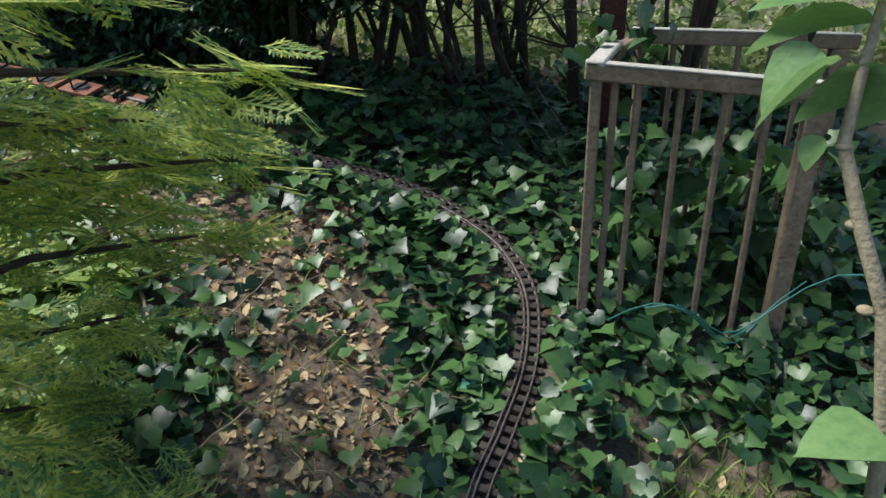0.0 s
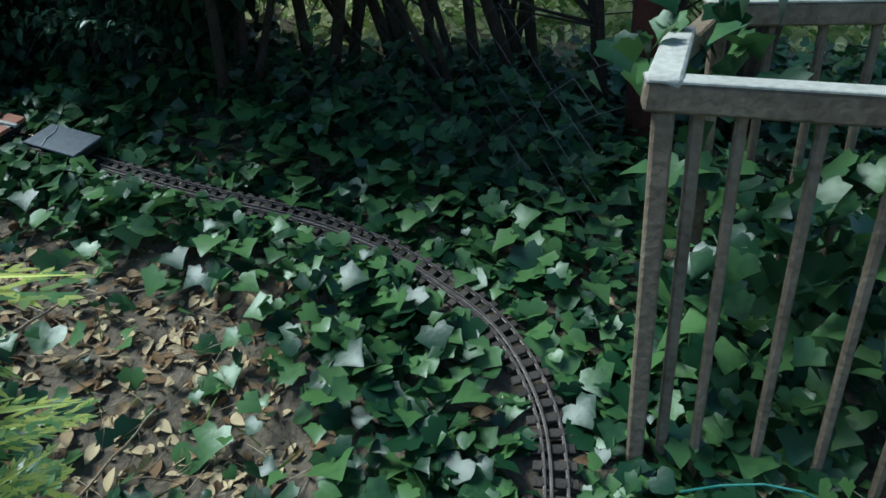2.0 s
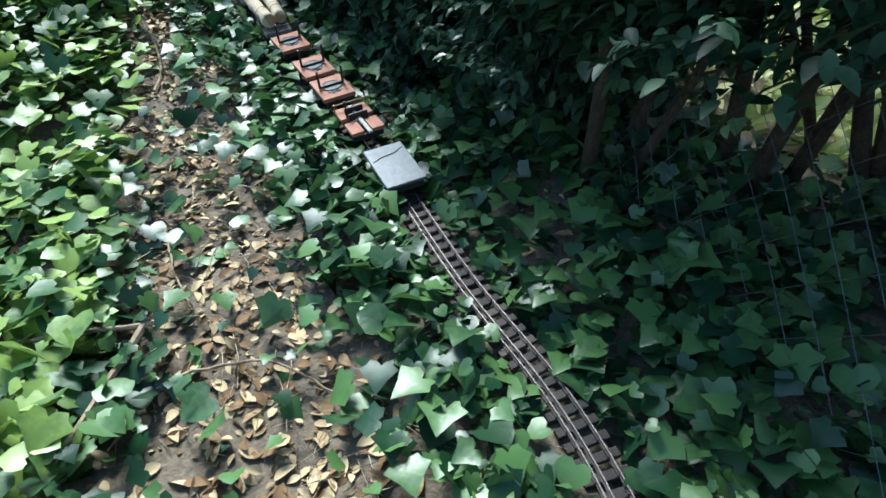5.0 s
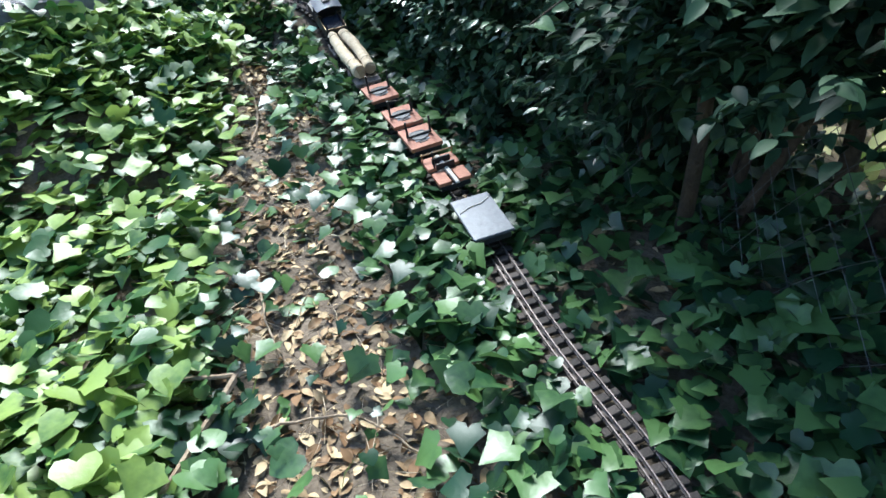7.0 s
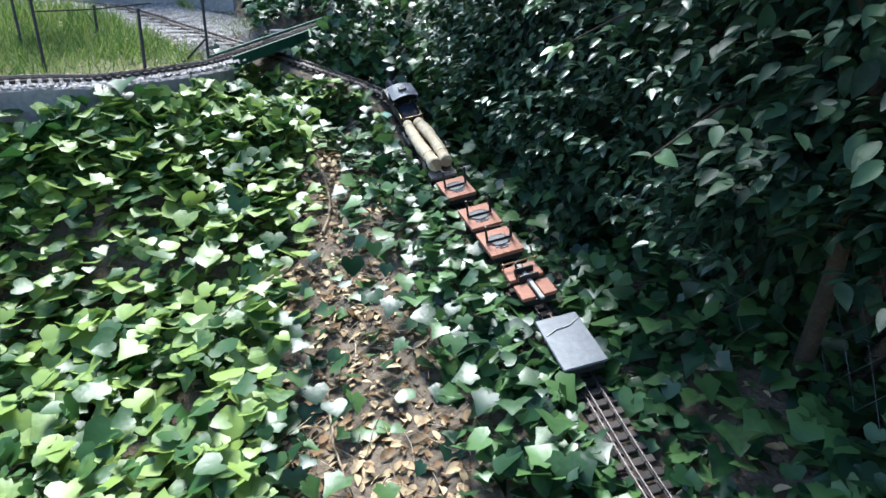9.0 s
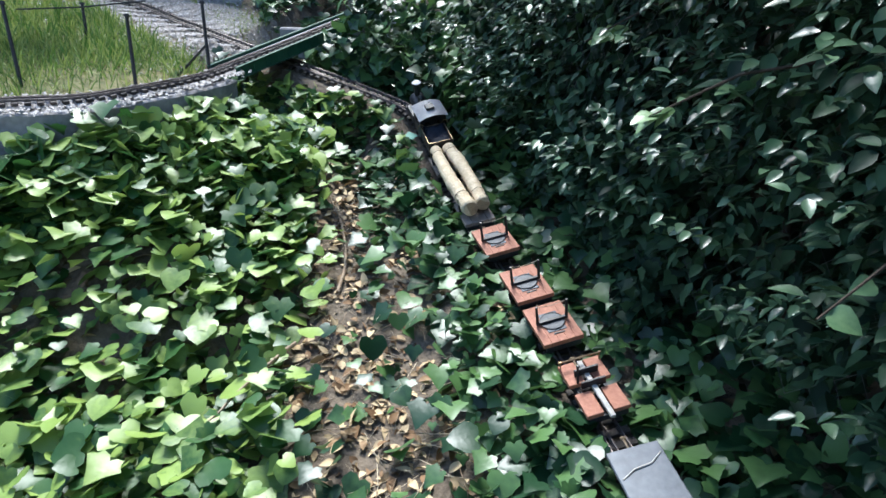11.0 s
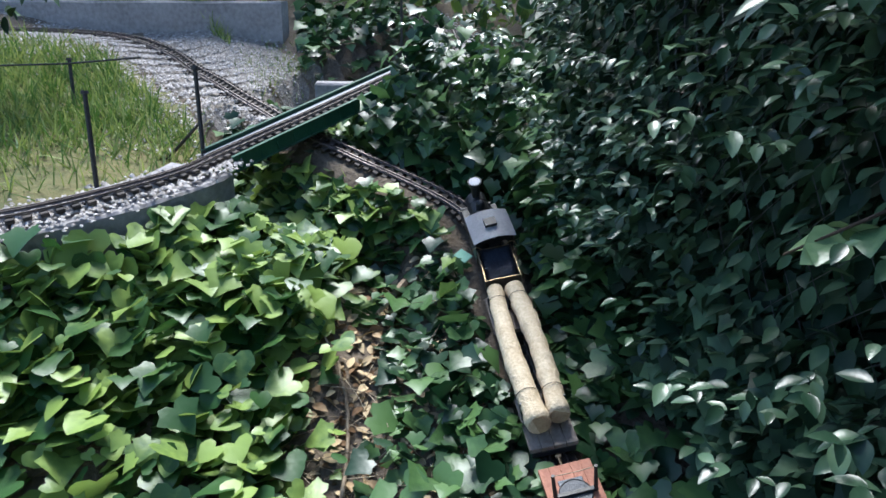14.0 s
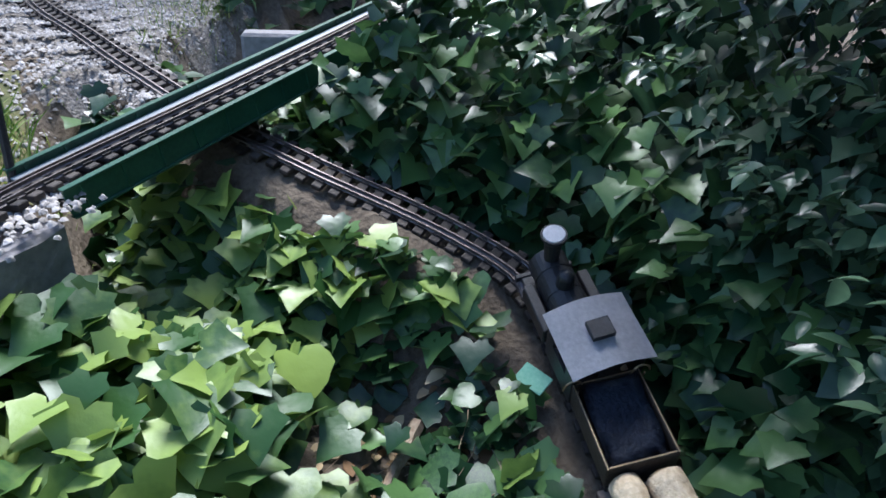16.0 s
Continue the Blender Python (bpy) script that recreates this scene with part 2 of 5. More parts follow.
IVY = leaf_shape([(0.12, -0.15), (0.36, -0.17), (0.42, 0.02), (0.62, 0.2), (0.45, 0.37), (0.31, 0.5), (0.14, 0.74), (0.0, 0.9)], 0.2, 0.2)
ROUNDIVY = leaf_shape([(0.18, -0.15), (0.44, -0.12), (0.55, 0.1), (0.57, 0.3), (0.42, 0.46), (0.32, 0.6), (0.13, 0.73), (0.0, 0.8)], 0.17, 0.18)
OVAL = leaf_shape([(0.12, 0.1), (0.24, 0.3), (0.26, 0.5), (0.16, 0.78), (0.0, 1.0)], 0.35, 0.2)
BROAD = leaf_shape([(0.2, 0.02), (0.4, 0.16), (0.46, 0.36), (0.34, 0.62), (0.14, 0.88), (0.0, 1.0)], 0.25, 0.25)
BLADE = ([(-0.03, 0, 0), (0.03, 0, 0), (0.02, 0.12, 0.55), (-0.02, 0.12, 0.55), (0, 0.38, 0.95)], [(0, 1, 2, 3), (3, 2, 4)])
CHIP = ([(-0.5, -0.4, 0), (0.45, -0.45, 0), (0.5, 0.4, 0.0), (-0.4, 0.5, 0.0), (-0.2, -0.2, 0.45), (0.25, -0.15, 0.5), (0.1, 0.25, 0.42)],
        [(0, 1, 5, 4), (1, 2, 6, 5), (2, 3, 4, 6), (3, 0, 4), (4, 5, 6)])


def spray_shape():
    """A flat scale-leaf spray: a stem with many short side shoots, each forked."""
    v, f = [], []

    def sliver(x, y, a, ln, w, dz):
        c, s = math.sin(a), math.cos(a)
        i = len(v)
        v.extend([(x - s * w, y + c * w, dz), (x + s * w, y - c * w, dz), (x + c * ln * 0.6 + s * w, y + s * ln * 0.6 - c * w, dz - 0.03 * ln), (x + c * ln, y + s * ln, dz - 0.08 * ln), (x + c * ln * 0.6 - s * w, y + s * ln * 0.6 + c * w, dz - 0.03 * ln)])
        f.append((i, i + 1, i + 2, i + 3, i + 4))

    sliver(0, 0, 0, 1.0, 0.016, 0)
    for k in range(7):
        y = 0.08 + 0.125 * k
        ln = 0.42 * (1 - 0.085 * k * 1.0)
        for s in (-1, 1):
            a = s * 0.75
            sliver(0, y, a, ln, 0.02, -0.02 * k)
            for q in (0.35, 0.6):
                for s2 in (-1, 1):
                    sliver(math.sin(a) * ln * q, y + math.cos(a) * ln * q, a + s2 * 0.6, ln * 0.36, 0.017, -0.02 * k)
    return v, f


SPRAY = spray_shape()


# ---- setting ----
def dist_line(p, pts):
    """Distances of points (N, 2) from a polyline."""
    best = np.full(len(p), 9.0)
    for a, b in zip(np.array(pts)[:-1], np.array(pts)[1:]):
        d = b - a
        u = np.clip(((p - a) @ d) / (d @ d), 0, 1)
        best = np.minimum(best, np.linalg.norm(p - a - u[:, None] * d, axis=1))
    return best


def smooth_line(pts, step=0.02):
    """Evenly spaced points along a smooth curve through the given ones (Catmull-Rom)."""
    p = np.array([pts[0], *pts, pts[-1]], float)
    out = []
    for i in range(1, len(p) - 2):
        n = 30
        u = np.linspace(0, 1, n, endpoint=False)[:, None]
        a, b, c, d = p[i - 1], p[i], p[i + 1], p[i + 2]
        out.append(0.5 * (2 * b + (c - a) * u + (2 * a - 5 * b + 4 * c - d) * u**2 + (3 * b - a - 3 * c + d) * u**3))
    out.append(p[-1:])
    q = np.concatenate(out)
    s = np.concatenate([[0], np.cumsum(np.linalg.norm(np.diff(q, axis=0), axis=1))])
    t = np.arange(0, s[-1], step)
    return np.stack([np.interp(t, s, q[:, k]) for k in range(q.shape[1])], 1), t


class Line:
    def __init__(self, pts):
        self.p, self.s = smooth_line(pts)

    def at(self, s):
        q = [np.interp(s, self.s, self.p[:, k]) for k in range(3)]
        r = [np.interp(s + 0.02, self.s, self.p[:, k]) - np.interp(s - 0.02, self.s, self.p[:, k]) for k in range(3)]
        f = Vector(r).normalized()
        left = Vector((-SLOPE[1], -SLOPE[2], 1)).cross(f).normalized()
        up = f.cross(left)
        m = Matrix((f, left, up)).transposed().to_4x4()
        m.translation = q
        return m


LOW = Line(LOW_TRACK)
HIGH = Line(HIGH_TRACK)
LOWXY = LOW.p[::6, :2]



# ---- track ----
def sleeper_mesh():
    bm = bmesh.new()
    box(bm, (0.02, 0.088, 0.011), pose(0, 0, 0.0055), 0.0015)
    for y in (-0.0225, 0.0225):
        box(bm, (0.016, 0.012, 0.004), pose(0, y, 0.0125))
    return mesh_of(bm, M_SLEEPER)


def track(name, line, s0, s1, label, limit=300):
    t = thing(name, label, "railway track")
    for off in (-0.0225, 0.0225, 0.0095):
        bm = bmesh.new()
        ss = np.arange(s0, s1, 0.03)
        prof = ((-0.0035, 0.011), (0.0035, 0.011), (0.0012, 0.013), (0.0016, 0.0185), (-0.0016, 0.0185), (-0.0012, 0.013))
        prev = None
        for s in ss:
            m = line.at(s)
            ring = [bm.verts.new(m @ Vector((0, off + a, b))) for a, b in prof]
            if prev:
                for i in range(6):
                    bm.faces.new((prev[i], prev[(i + 1) % 6], ring[(i + 1) % 6], ring[i]))
            prev = ring
        part("rail", bm, M_STEEL, t, "worn brown steel rail")
    me = sleeper_mesh()
    for i, s in enumerate(np.arange(s0, s1, 0.036)):
        if i >= limit:
            break
        ob = new("sleeper", me)
        ob.parent = t
        ob.matrix_basis = line.at(s) @ pose(0, 0, 0, 0, 0, random.uniform(-1.5, 1.5))
    return t


track("lower_track", LOW, 0.02, LOW.s[-1] - 0.03, "brown narrow gauge garden railway track on dark sleepers in ivy")
track("upper_track", HIGH, 0.02, HIGH.s[-1] - 0.03, "garden railway track on a gravelled concrete wall and bridge")


# ---- train ----
RAIL = 0.0185


def wheelset(parent, x):
    bm = bmesh.new()
    for y in (-0.023, 0.023):
        rod(bm, (x, y - 0.003, 0.014), (x, y + 0.003, 0.014), 0.0145, seg=16)
        rod(bm, (x, y * 0.86 - 0.001, 0.014), (x, y * 0.86 + 0.001, 0.014), 0.017, seg=16)
    rod(bm, (x, -0.023, 0.014), (x, 0.023, 0.014), 0.0025, seg=6)
    part("wheelset", bm, M_BLACK, parent)


def underframe(parent, length):
    bm = bmesh.new()
    for y in (-0.033, 0.033):
        box(bm, (length * 0.94, 0.01, 0.016), pose(0, y, 0.033), 0.001)
        for x in (-length * 0.3, length * 0.3):
            box(bm, (0.02, 0.008, 0.02), pose(x, y, 0.018), 0.002)
    for x in (-length * 0.47, length * 0.47):
        box(bm, (0.009, 0.095, 0.016), pose(x, 0, 0.033), 0.001)
    part("underframe", bm, M_BLACK, parent)
    for x in (-length * 0.3, length * 0.3):
        wheelset(parent, x)
    bm = bmesh.new()
    rod(bm, (length * 0.47, 0, 0.03), (length * 0.47 + 0.05, 0, 0.03), 0.0025, seg=6)
    rod(bm, (length * 0.47 + 0.045, -0.006, 0.03), (length * 0.47 + 0.045, 0.006, 0.03), 0.004, seg=6)
    part("coupling", bm, M_BRASS, parent, "bare metal drawbar")


def bolster_wagon(stakes):
    t = thing("bolster_wagon", "flat wagon with red deck and black log bolster on track", "model wagon", "red wagons in the train")
    underframe(t, 0.15)
    bm = bmesh.new()
    for i in range(5):
        box(bm, (0.15, 0.0214, 0.013), pose(0, -0.0432 + 0.0216 * i, 0.0485), 0.0006)
    part("deck", bm, M_REDWOOD, t, "red-brown planked deck")
    bm = bmesh.new()
    box(bm, (0.075, 0.05, 0.002), pose(0.0, 0, 0.056), 0.0006)
    part("wear_plate", bm, M_BOLSTER, t, "scuffed grey metal plate")
    bm = bmesh.new()
    rod(bm, (0, 0, 0.0568), (0, 0, 0.0592), 0.032, seg=28)
    part("swivel_disc", bm, M_DISC, t, "dark scuffed metal turntable disc")
    bm = bmesh.new()
    tube(bm, [(0.032 * math.cos(a), 0.032 * math.sin(a), 0.0592) for a in np.linspace(0, 6.2832, 29)], 0.0013, 5)
    part("swivel_ring", bm, M_BLACK, t)
    bm = bmesh.new()
    box(bm, (0.009, 0.088, 0.008), pose(0, 0, 0.062), 0.001)
    part("bolster", bm, M_BLACK, t)
    for y in (-0.04, 0.04):
        bm = bmesh.new()
        rod(bm, (0, y, 0.06), (0.0, y * 1.04, 0.06 + stakes), 0.0045, 0.0035, 6)
        part("stake", bm, M_BLACK, t)
    bm = bmesh.new()
    tube(bm, [(0, -0.041, 0.058 + stakes), (0.004, 0, 0.05 + stakes), (0, 0.041, 0.058 + stakes)], 0.0009, 5)
    part("chain", bm, M_TWIG, t, "thin slack chain between the stakes")
    bm = bmesh.new()
    box(bm, (0.004, 0.03, 0.002), pose(-0.045, 0, 0.0562))
    part("cleat", bm, M_BLACK, t)
    return t


def log_mesh(length, r0, r1, bend, seed):
    bm = bmesh.new()
    rg = random.Random(seed)
    pts, rad = [], []
    for i in range(25):
        u = i / 24
        pts.append((length * (u - 0.5), bend * math.sin(u * 3.0) + 0.0012 * rg.uniform(-1, 1), 0.0015 * rg.uniform(-1, 1) + 0.006 * math.sin(u * 3.14)))
        knot = 0.0028 if rg.random() < 0.22 else 0
        rad.append(r0 + (r1 - r0) * u + knot + 0.0008 * rg.uniform(-1, 1))
    return tube(bm, pts, rad, 14)


def log_wagon():
    t = thing("log_wagon", "grey log wagon with two linked trucks and black stakes", "model wagon")
    for x in (-0.2, 0.18):
        bm = bmesh.new()
        for i in range(4):
            box(bm, (0.15, 0.0255, 0.012), pose(x, -0.0396 + 0.0264 * i, 0.048), 0.0012)
        part("deck", bm, M_GREYDECK, t, "weathered grey-brown planked deck")
        bm = bmesh.new()
        for y in (-0.033, 0.033):
            box(bm, (0.14, 0.01, 0.016), pose(x, y, 0.033), 0.001)
            for dx in (-0.045, 0.045):
                box(bm, (0.02, 0.008, 0.02), pose(x + dx, y, 0.018), 0.002)
        for dx in (-0.07, 0.07):
            box(bm, (0.009, 0.095, 0.016), pose(x + dx, 0, 0.033), 0.001)
        part("underframe", bm, M_BLACK, t)
        for dx in (-0.045, 0.045):
            wheelset(t, x + dx)
        bm = bmesh.new()
        box(bm, (0.01, 0.1, 0.01), pose(x + 0.01, 0, 0.059), 0.001)
        part("bolster", bm, M_BLACK, t)
        for y in (-0.047, 0.047):
            bm = bmesh.new()
            rod(bm, (x + 0.01, y, 0.055), (x + 0.01, y * 1.03, 0.105), 0.0032, 0.0026, 6)
            part("stake", bm, M_BLACK, t)
    bm = bmesh.new()
    rod(bm, (-0.13, 0, 0.032), (0.11, 0, 0.032), 0.004, seg=6)
    part("reach_pole", bm, M_BLACK, t)
    return t


def log_thing(y, length, r0, r1, bend, seed, label):
    t = thing("log", label, "log", "logs on the wagon")
    part("trunk", log_mesh(length, r0, r1, bend, seed), M_LOG, t, smooth=True)
    for s, r in ((-0.5, r0), (0.5, r1)):
        bm = bmesh.new()
        z0 = 0.0
        rod(bm, (length * s, bend * math.sin((s + 0.5) * 3.0), z0), (length * s * 1.004, bend * math.sin((s + 0.5) * 3.0), z0), r * 0.97, seg=14)
        part("cut_end", bm, M_LOGEND, t, "sawn brown end grain")
    for x in (-0.16, 0.18):
        bm = bmesh.new()
        u = x / length + 0.5
        c = (x, bend * math.sin(u * 3.0), 0.006 * math.sin(u * 3.14))
        rr = r0 + (r1 - r0) * u + 0.003
        tube(bm, [(c[0], c[1] + rr * math.cos(a), c[2] + rr * math.sin(a)) for a in np.linspace(0.0, 3.14, 10)], 0.0008, 5)
        part("binding_wire", bm, M_BLACK, t)
    return t


def locomotive():
    t = thing("steam_locomotive", "black model steam locomotive with grey curved cab roof", "model locomotive")
    bm = bmesh.new()
    box(bm, (0.235, 0.085, 0.014), pose(0.0, 0, 0.036), 0.002)
    for x in (-0.118, 0.118):
        box(bm, (0.008, 0.1, 0.022), pose(x, 0, 0.034), 0.001)
    for y in (-0.036, 0.036):
        box(bm, (0.2, 0.006, 0.02), pose(0, y, 0.024), 0.001)
    part("chassis", bm, M_BLACK, t)
    for x in (-0.055, 0.0, 0.055):
        for y in (-0.027, 0.027):
            bm = bmesh.new()
            rod(bm, (x, y - 0.003, 0.02), (x, y + 0.003, 0.02), 0.0205, seg=18)
            part("wheel", bm, M_BLACK, t)
    bm = bmesh.new()
    for y in (-0.041, 0.041):
        box(bm, (0.125, 0.003, 0.005), pose(0.0, y, 0.014), 0.0006)
        rod(bm, (0.085, y, 0.024), (0.118, y, 0.026), 0.011, seg=12)
    part("motion_rods", bm, M_STEEL, t)
    bm = bmesh.new()
    rod(bm, (-0.03, 0, 0.078), (0.112, 0, 0.078), 0.032, seg=24)
    rod(bm, (0.112, 0, 0.078), (0.118, 0, 0.078), 0.029, 0.022, seg=24)
    for x in (-0.01, 0.035, 0.078):
        rod(bm, (x - 0.002, 0, 0.078), (x + 0.002, 0, 0.078), 0.0332, seg=24)
    part("boiler", bm, M_BLACK, t, smooth=False)
    bm = bmesh.new()
    rod(bm, (0.095, 0, 0.105), (0.095, 0, 0.15), 0.012, 0.0145, 16)
    rod(bm, (0.095, 0, 0.15), (0.095, 0, 0.163), 0.0145, 0.02, 16)
    rod(bm, (0.095, 0, 0.163), (0.095, 0, 0.167), 0.0215, 0.0205, 16)
    part("chimney", bm, M_BLACK, t)
    bm = bmesh.new()
    rod(bm, (0.095, 0, 0.1655), (0.095, 0, 0.1685), 0.0185, 0.017, 16)
    part("chimney_cap", bm, M_ROOF, t, "pale worn metal rim")
    bm = bmesh.new()
    rod(bm, (0.04, 0, 0.105), (0.04, 0, 0.124), 0.0145, 0.0135, 16)
    bmesh.ops.create_uvsphere(bm, u_segments=14, v_segments=8, radius=0.0135, matrix=Matrix.Translation((0.04, 0, 0.124)))
    part("steam_dome", bm, M_BLACK, t)
    for y in (-0.046, 0.046):
        part("side_tank", box(bmesh.new(), (0.09, 0.018, 0.036), pose(0.03, y, 0.062), 0.002), M_BLACK, t)
    # cab sheets round real window openings
    x0, x1, w, z0, z1 = -0.118, -0.028, 0.054, 0.043, 0.135
    for y in (-w, w):
        bm = bmesh.new()
        box(bm, (x1 - x0, 0.003, 0.05), pose((x0 + x1) / 2, y, z0 + 0.025))
        box(bm, (0.022, 0.003, z1 - z0 - 0.05), pose(x0 + 0.011, y, (z1 + z0 + 0.05) / 2))
        box(bm, (0.022, 0.003, z1 - z0 - 0.05), pose(x1 - 0.011, y, (z1 + z0 + 0.05) / 2))
        box(bm, (0.046, 0.003, 0.01), pose((x0 + x1) / 2, y, z1 - 0.005))
        part("cab_side", bm, M_BLACK, t)
    for x, nm in ((x0, "cab_back"), (x1, "cab_front")):
        bm = bmesh.new()
        n = 12
        for y in (-0.027, 0.027):
            ring = [bm.verts.new((x, y + 0.011 * math.cos(a), 0.108 + 0.011 * math.sin(a))) for a in np.linspace(0, 2 * math.pi, n, endpoint=False)]
            outer = []
            for a in np.linspace(0, 2 * math.pi, n, endpoint=False):
                c, s = math.cos(a), math.sin(a)
                k = 1 / max(abs(c), abs(s))
                yy = y + 0.027 * c * k
                zz = 0.108 + (0.039 if s > 0 else 0.065) * s * k
                if s * k > 0.99:
                    zz = 0.135 + 0.014 * math.cos(yy / w * 1.45)
                outer.append(bm.verts.new((x, yy, zz)))
            for i in range(n):
                bm.faces.new((ring[i], ring[(i + 1) % n], outer[(i + 1) % n], outer[i]))
        bmesh.ops.solidify(bm, geom=bm.faces[:], thickness=0.003)
        part(nm, bm, M_BLACK, t)
    bm = bmesh.new()
    rows = []
    for i in range(13):
        y = -0.062 + 0.124 * i / 12
        z = 0.136 + 0.016 * math.cos(y / 0.062 * 1.45)
        rows.append([bm.verts.new((x, y, z)) for x in (-0.13, -0.018)])
    for a, b in zip(rows, rows[1:]):
        bm.faces.new((a[0], a[1], b[1], b[0]))
    bmesh.ops.solidify(bm, geom=bm.faces[:], thickness=-0.003)
    part("cab_roof", bm, M_ROOF, t, "pale grey curved metal roof")
    bm = bmesh.new()
    box(bm, (0.03, 0.034, 0.009), pose(-0.075, 0, 0.158), 0.001)
    part("roof_vent", bm, M_BLACK, t)
    for y in (-0.05, 0.05):
        bm = bmesh.new()
        tube(bm, [(-0.122, y, 0.06), (-0.128, y, 0.075), (-0.13, y, 0.1)], 0.0012, 5)
        part("handrail", bm, M_BRASS, t)
    bm = bmesh.new()
    box(bm, (0.014, 0.02, 0.014), pose(-0.06, 0.012, 0.105), 0.002)
    rod(bm, (-0.045, -0.02, 0.1), (-0.03, -0.02, 0.1), 0.006, seg=10)
    part("cab_fittings", bm, M_BRASS, t)
    return t


def tender():
    t = thing("tender", "low black tender with blue-black cover and brass handrail hoop", "model wagon")
    underframe(t, 0.13)
    bm = bmesh.new()
    for y in (-0.048, 0.048):
        box(bm, (0.13, 0.004, 0.05), pose(0, y, 0.068), 0.001)
    for x in (-0.063, 0.063):
        box(bm, (0.004, 0.096, 0.05), pose(x, 0, 0.068), 0.001)
    box(bm, (0.126, 0.094, 0.006), pose(0, 0, 0.045))
    part("tank", bm, M_TENDER, t, "dark brown wooden sides")
    bm = bmesh.new()
    for x in np.linspace(-0.056, 0.056, 9):
        for y in np.linspace(-0.042, 0.042, 7):
            bm.verts.new((x, y, 0.08 + 0.018 * (x + 0.06) / 0.12 + 0.003 * math.sin(x * 90 + y * 70)))
    bm.verts.ensure_lookup_table()
    for i in range(8):
        for j in range(6):
            bm.faces.new([bm.verts[i * 7 + j], bm.verts[(i + 1) * 7 + j], bm.verts[(i + 1) * 7 + j + 1], bm.verts[i * 7 + j + 1]])
    bmesh.ops.solidify(bm, geom=bm.faces[:], thickness=0.02)
    part("cover", bm, M_COAL, t, "blue-black sloping cover", smooth=True)
    for y in (-0.05, 0.05):
        bm = bmesh.new()
        tube(bm, [(0.06, y + 0.014 * math.cos(a), 0.09 + 0.018 * math.sin(a)) for a in np.linspace(0, 3.14, 9)], 0.0016, 5)
        part("hoop", bm, M_BRASS, t)
    bm = bmesh.new()
    for y in (-0.048, 0.048):
        box(bm, (0.13, 0.0016, 0.0012), pose(0, y, 0.0936))
    for x in (-0.063, 0.063):
        box(bm, (0.0016, 0.09, 0.0012), pose(x, 0, 0.0936))
    part("beading", bm, M_BRASS, t)
    return t


def brake_wagon():
    t = thing("brake_wagon", "skeleton wagon with red deck pieces and brake standard", "model wagon")
    underframe(t, 0.16)
    for x in (-0.045, 0.052):
        bm = bmesh.new()
        for y in (-0.032, 0.032):
            box(bm, (0.07, 0.04, 0.012), pose(x, y, 0.048), 0.0012)
        part("deck", bm, M_REDWOOD, t, "faded red deck boards")
    bm = bmesh.new()
    box(bm, (0.18, 0.012, 0.008), pose(-0.01, 0, 0.056), 0.001)
    part("centre_beam", bm, M_GREYWOODTOP, t, "pale bare wooden beam")
    bm = bmesh.new()
    for x in (0.0, 0.04):
        box(bm, (0.006, 0.06, 0.02), pose(x, 0, 0.065), 0.001)
    rod(bm, (0.02, 0.03, 0.05), (0.02, 0.03, 0.11), 0.003, seg=6)
    part("brake_gear", bm, M_BLACK, t)
    bm = bmesh.new()
    rod(bm, (0.075, -0.055, 0.075), (0.075, 0.055, 0.075), 0.0025, seg=6)
    for y in (-0.05, 0.05):
        rod(bm, (0.075, y, 0.05), (0.075, y, 0.078), 0.002, seg=6)
    part("end_rail", bm, M_BRASS, t)
    return t


def flat_wagon():
    t = thing("flat_wagon", "flat wagon with pale bluish tin deck at the train's tail", "model wagon")
    underframe(t, 0.2)
    bm = bmesh.new()
    box(bm, (0.2, 0.115, 0.008), pose(0, 0, 0.047), 0.002)
    part("deck", bm, M_GLARE, t, "shiny pale tin sheet")
    bm = bmesh.new()
    tube(bm, [(0.07, -0.05, 0.052), (0.05, -0.02, 0.053), (0.045, 0.02, 0.053), (0.03, 0.05, 0.052)], 0.0018, 5)
    part("cord", bm, M_GREYWOODTOP, t, "white cord lying over the deck")
    return t


def on_rails(ob, s):
    ob.matrix_basis = LOW.at(s) @ Matrix.Translation((0, 0, RAIL))
    return ob


on_rails(locomotive(), TRAIN + 0.52)
on_rails(tender(), TRAIN + 0.325)
on_rails(log_wagon(), TRAIN)
mid = LOW.at(TRAIN) @ Matrix.Translation((0, 0, RAIL))
log_thing(0.025, 0.48, 0.026, 0.022, 0.01, 3, "peeled cream log with knots lying on the log wagon").matrix_basis = mid @ pose(-0.005, 0.021, 0.091)
log_thing(-0.025, 0.46, 0.023, 0.024, -0.008, 5, "peeled cream log, slimmer, lying on the log wagon").matrix_basis = mid @ pose(0.0, -0.027, 0.089)
first = on_rails(bolster_wagon(0.068), TRAIN - 0.405)
second = on_rails(bolster_wagon(0.062), TRAIN - 0.655)
third = on_rails(bolster_wagon(0.058), TRAIN - 0.84)
on_rails(brake_wagon(), TRAIN - 1.08)
on_rails(flat_wagon(), TRAIN - 1.36)


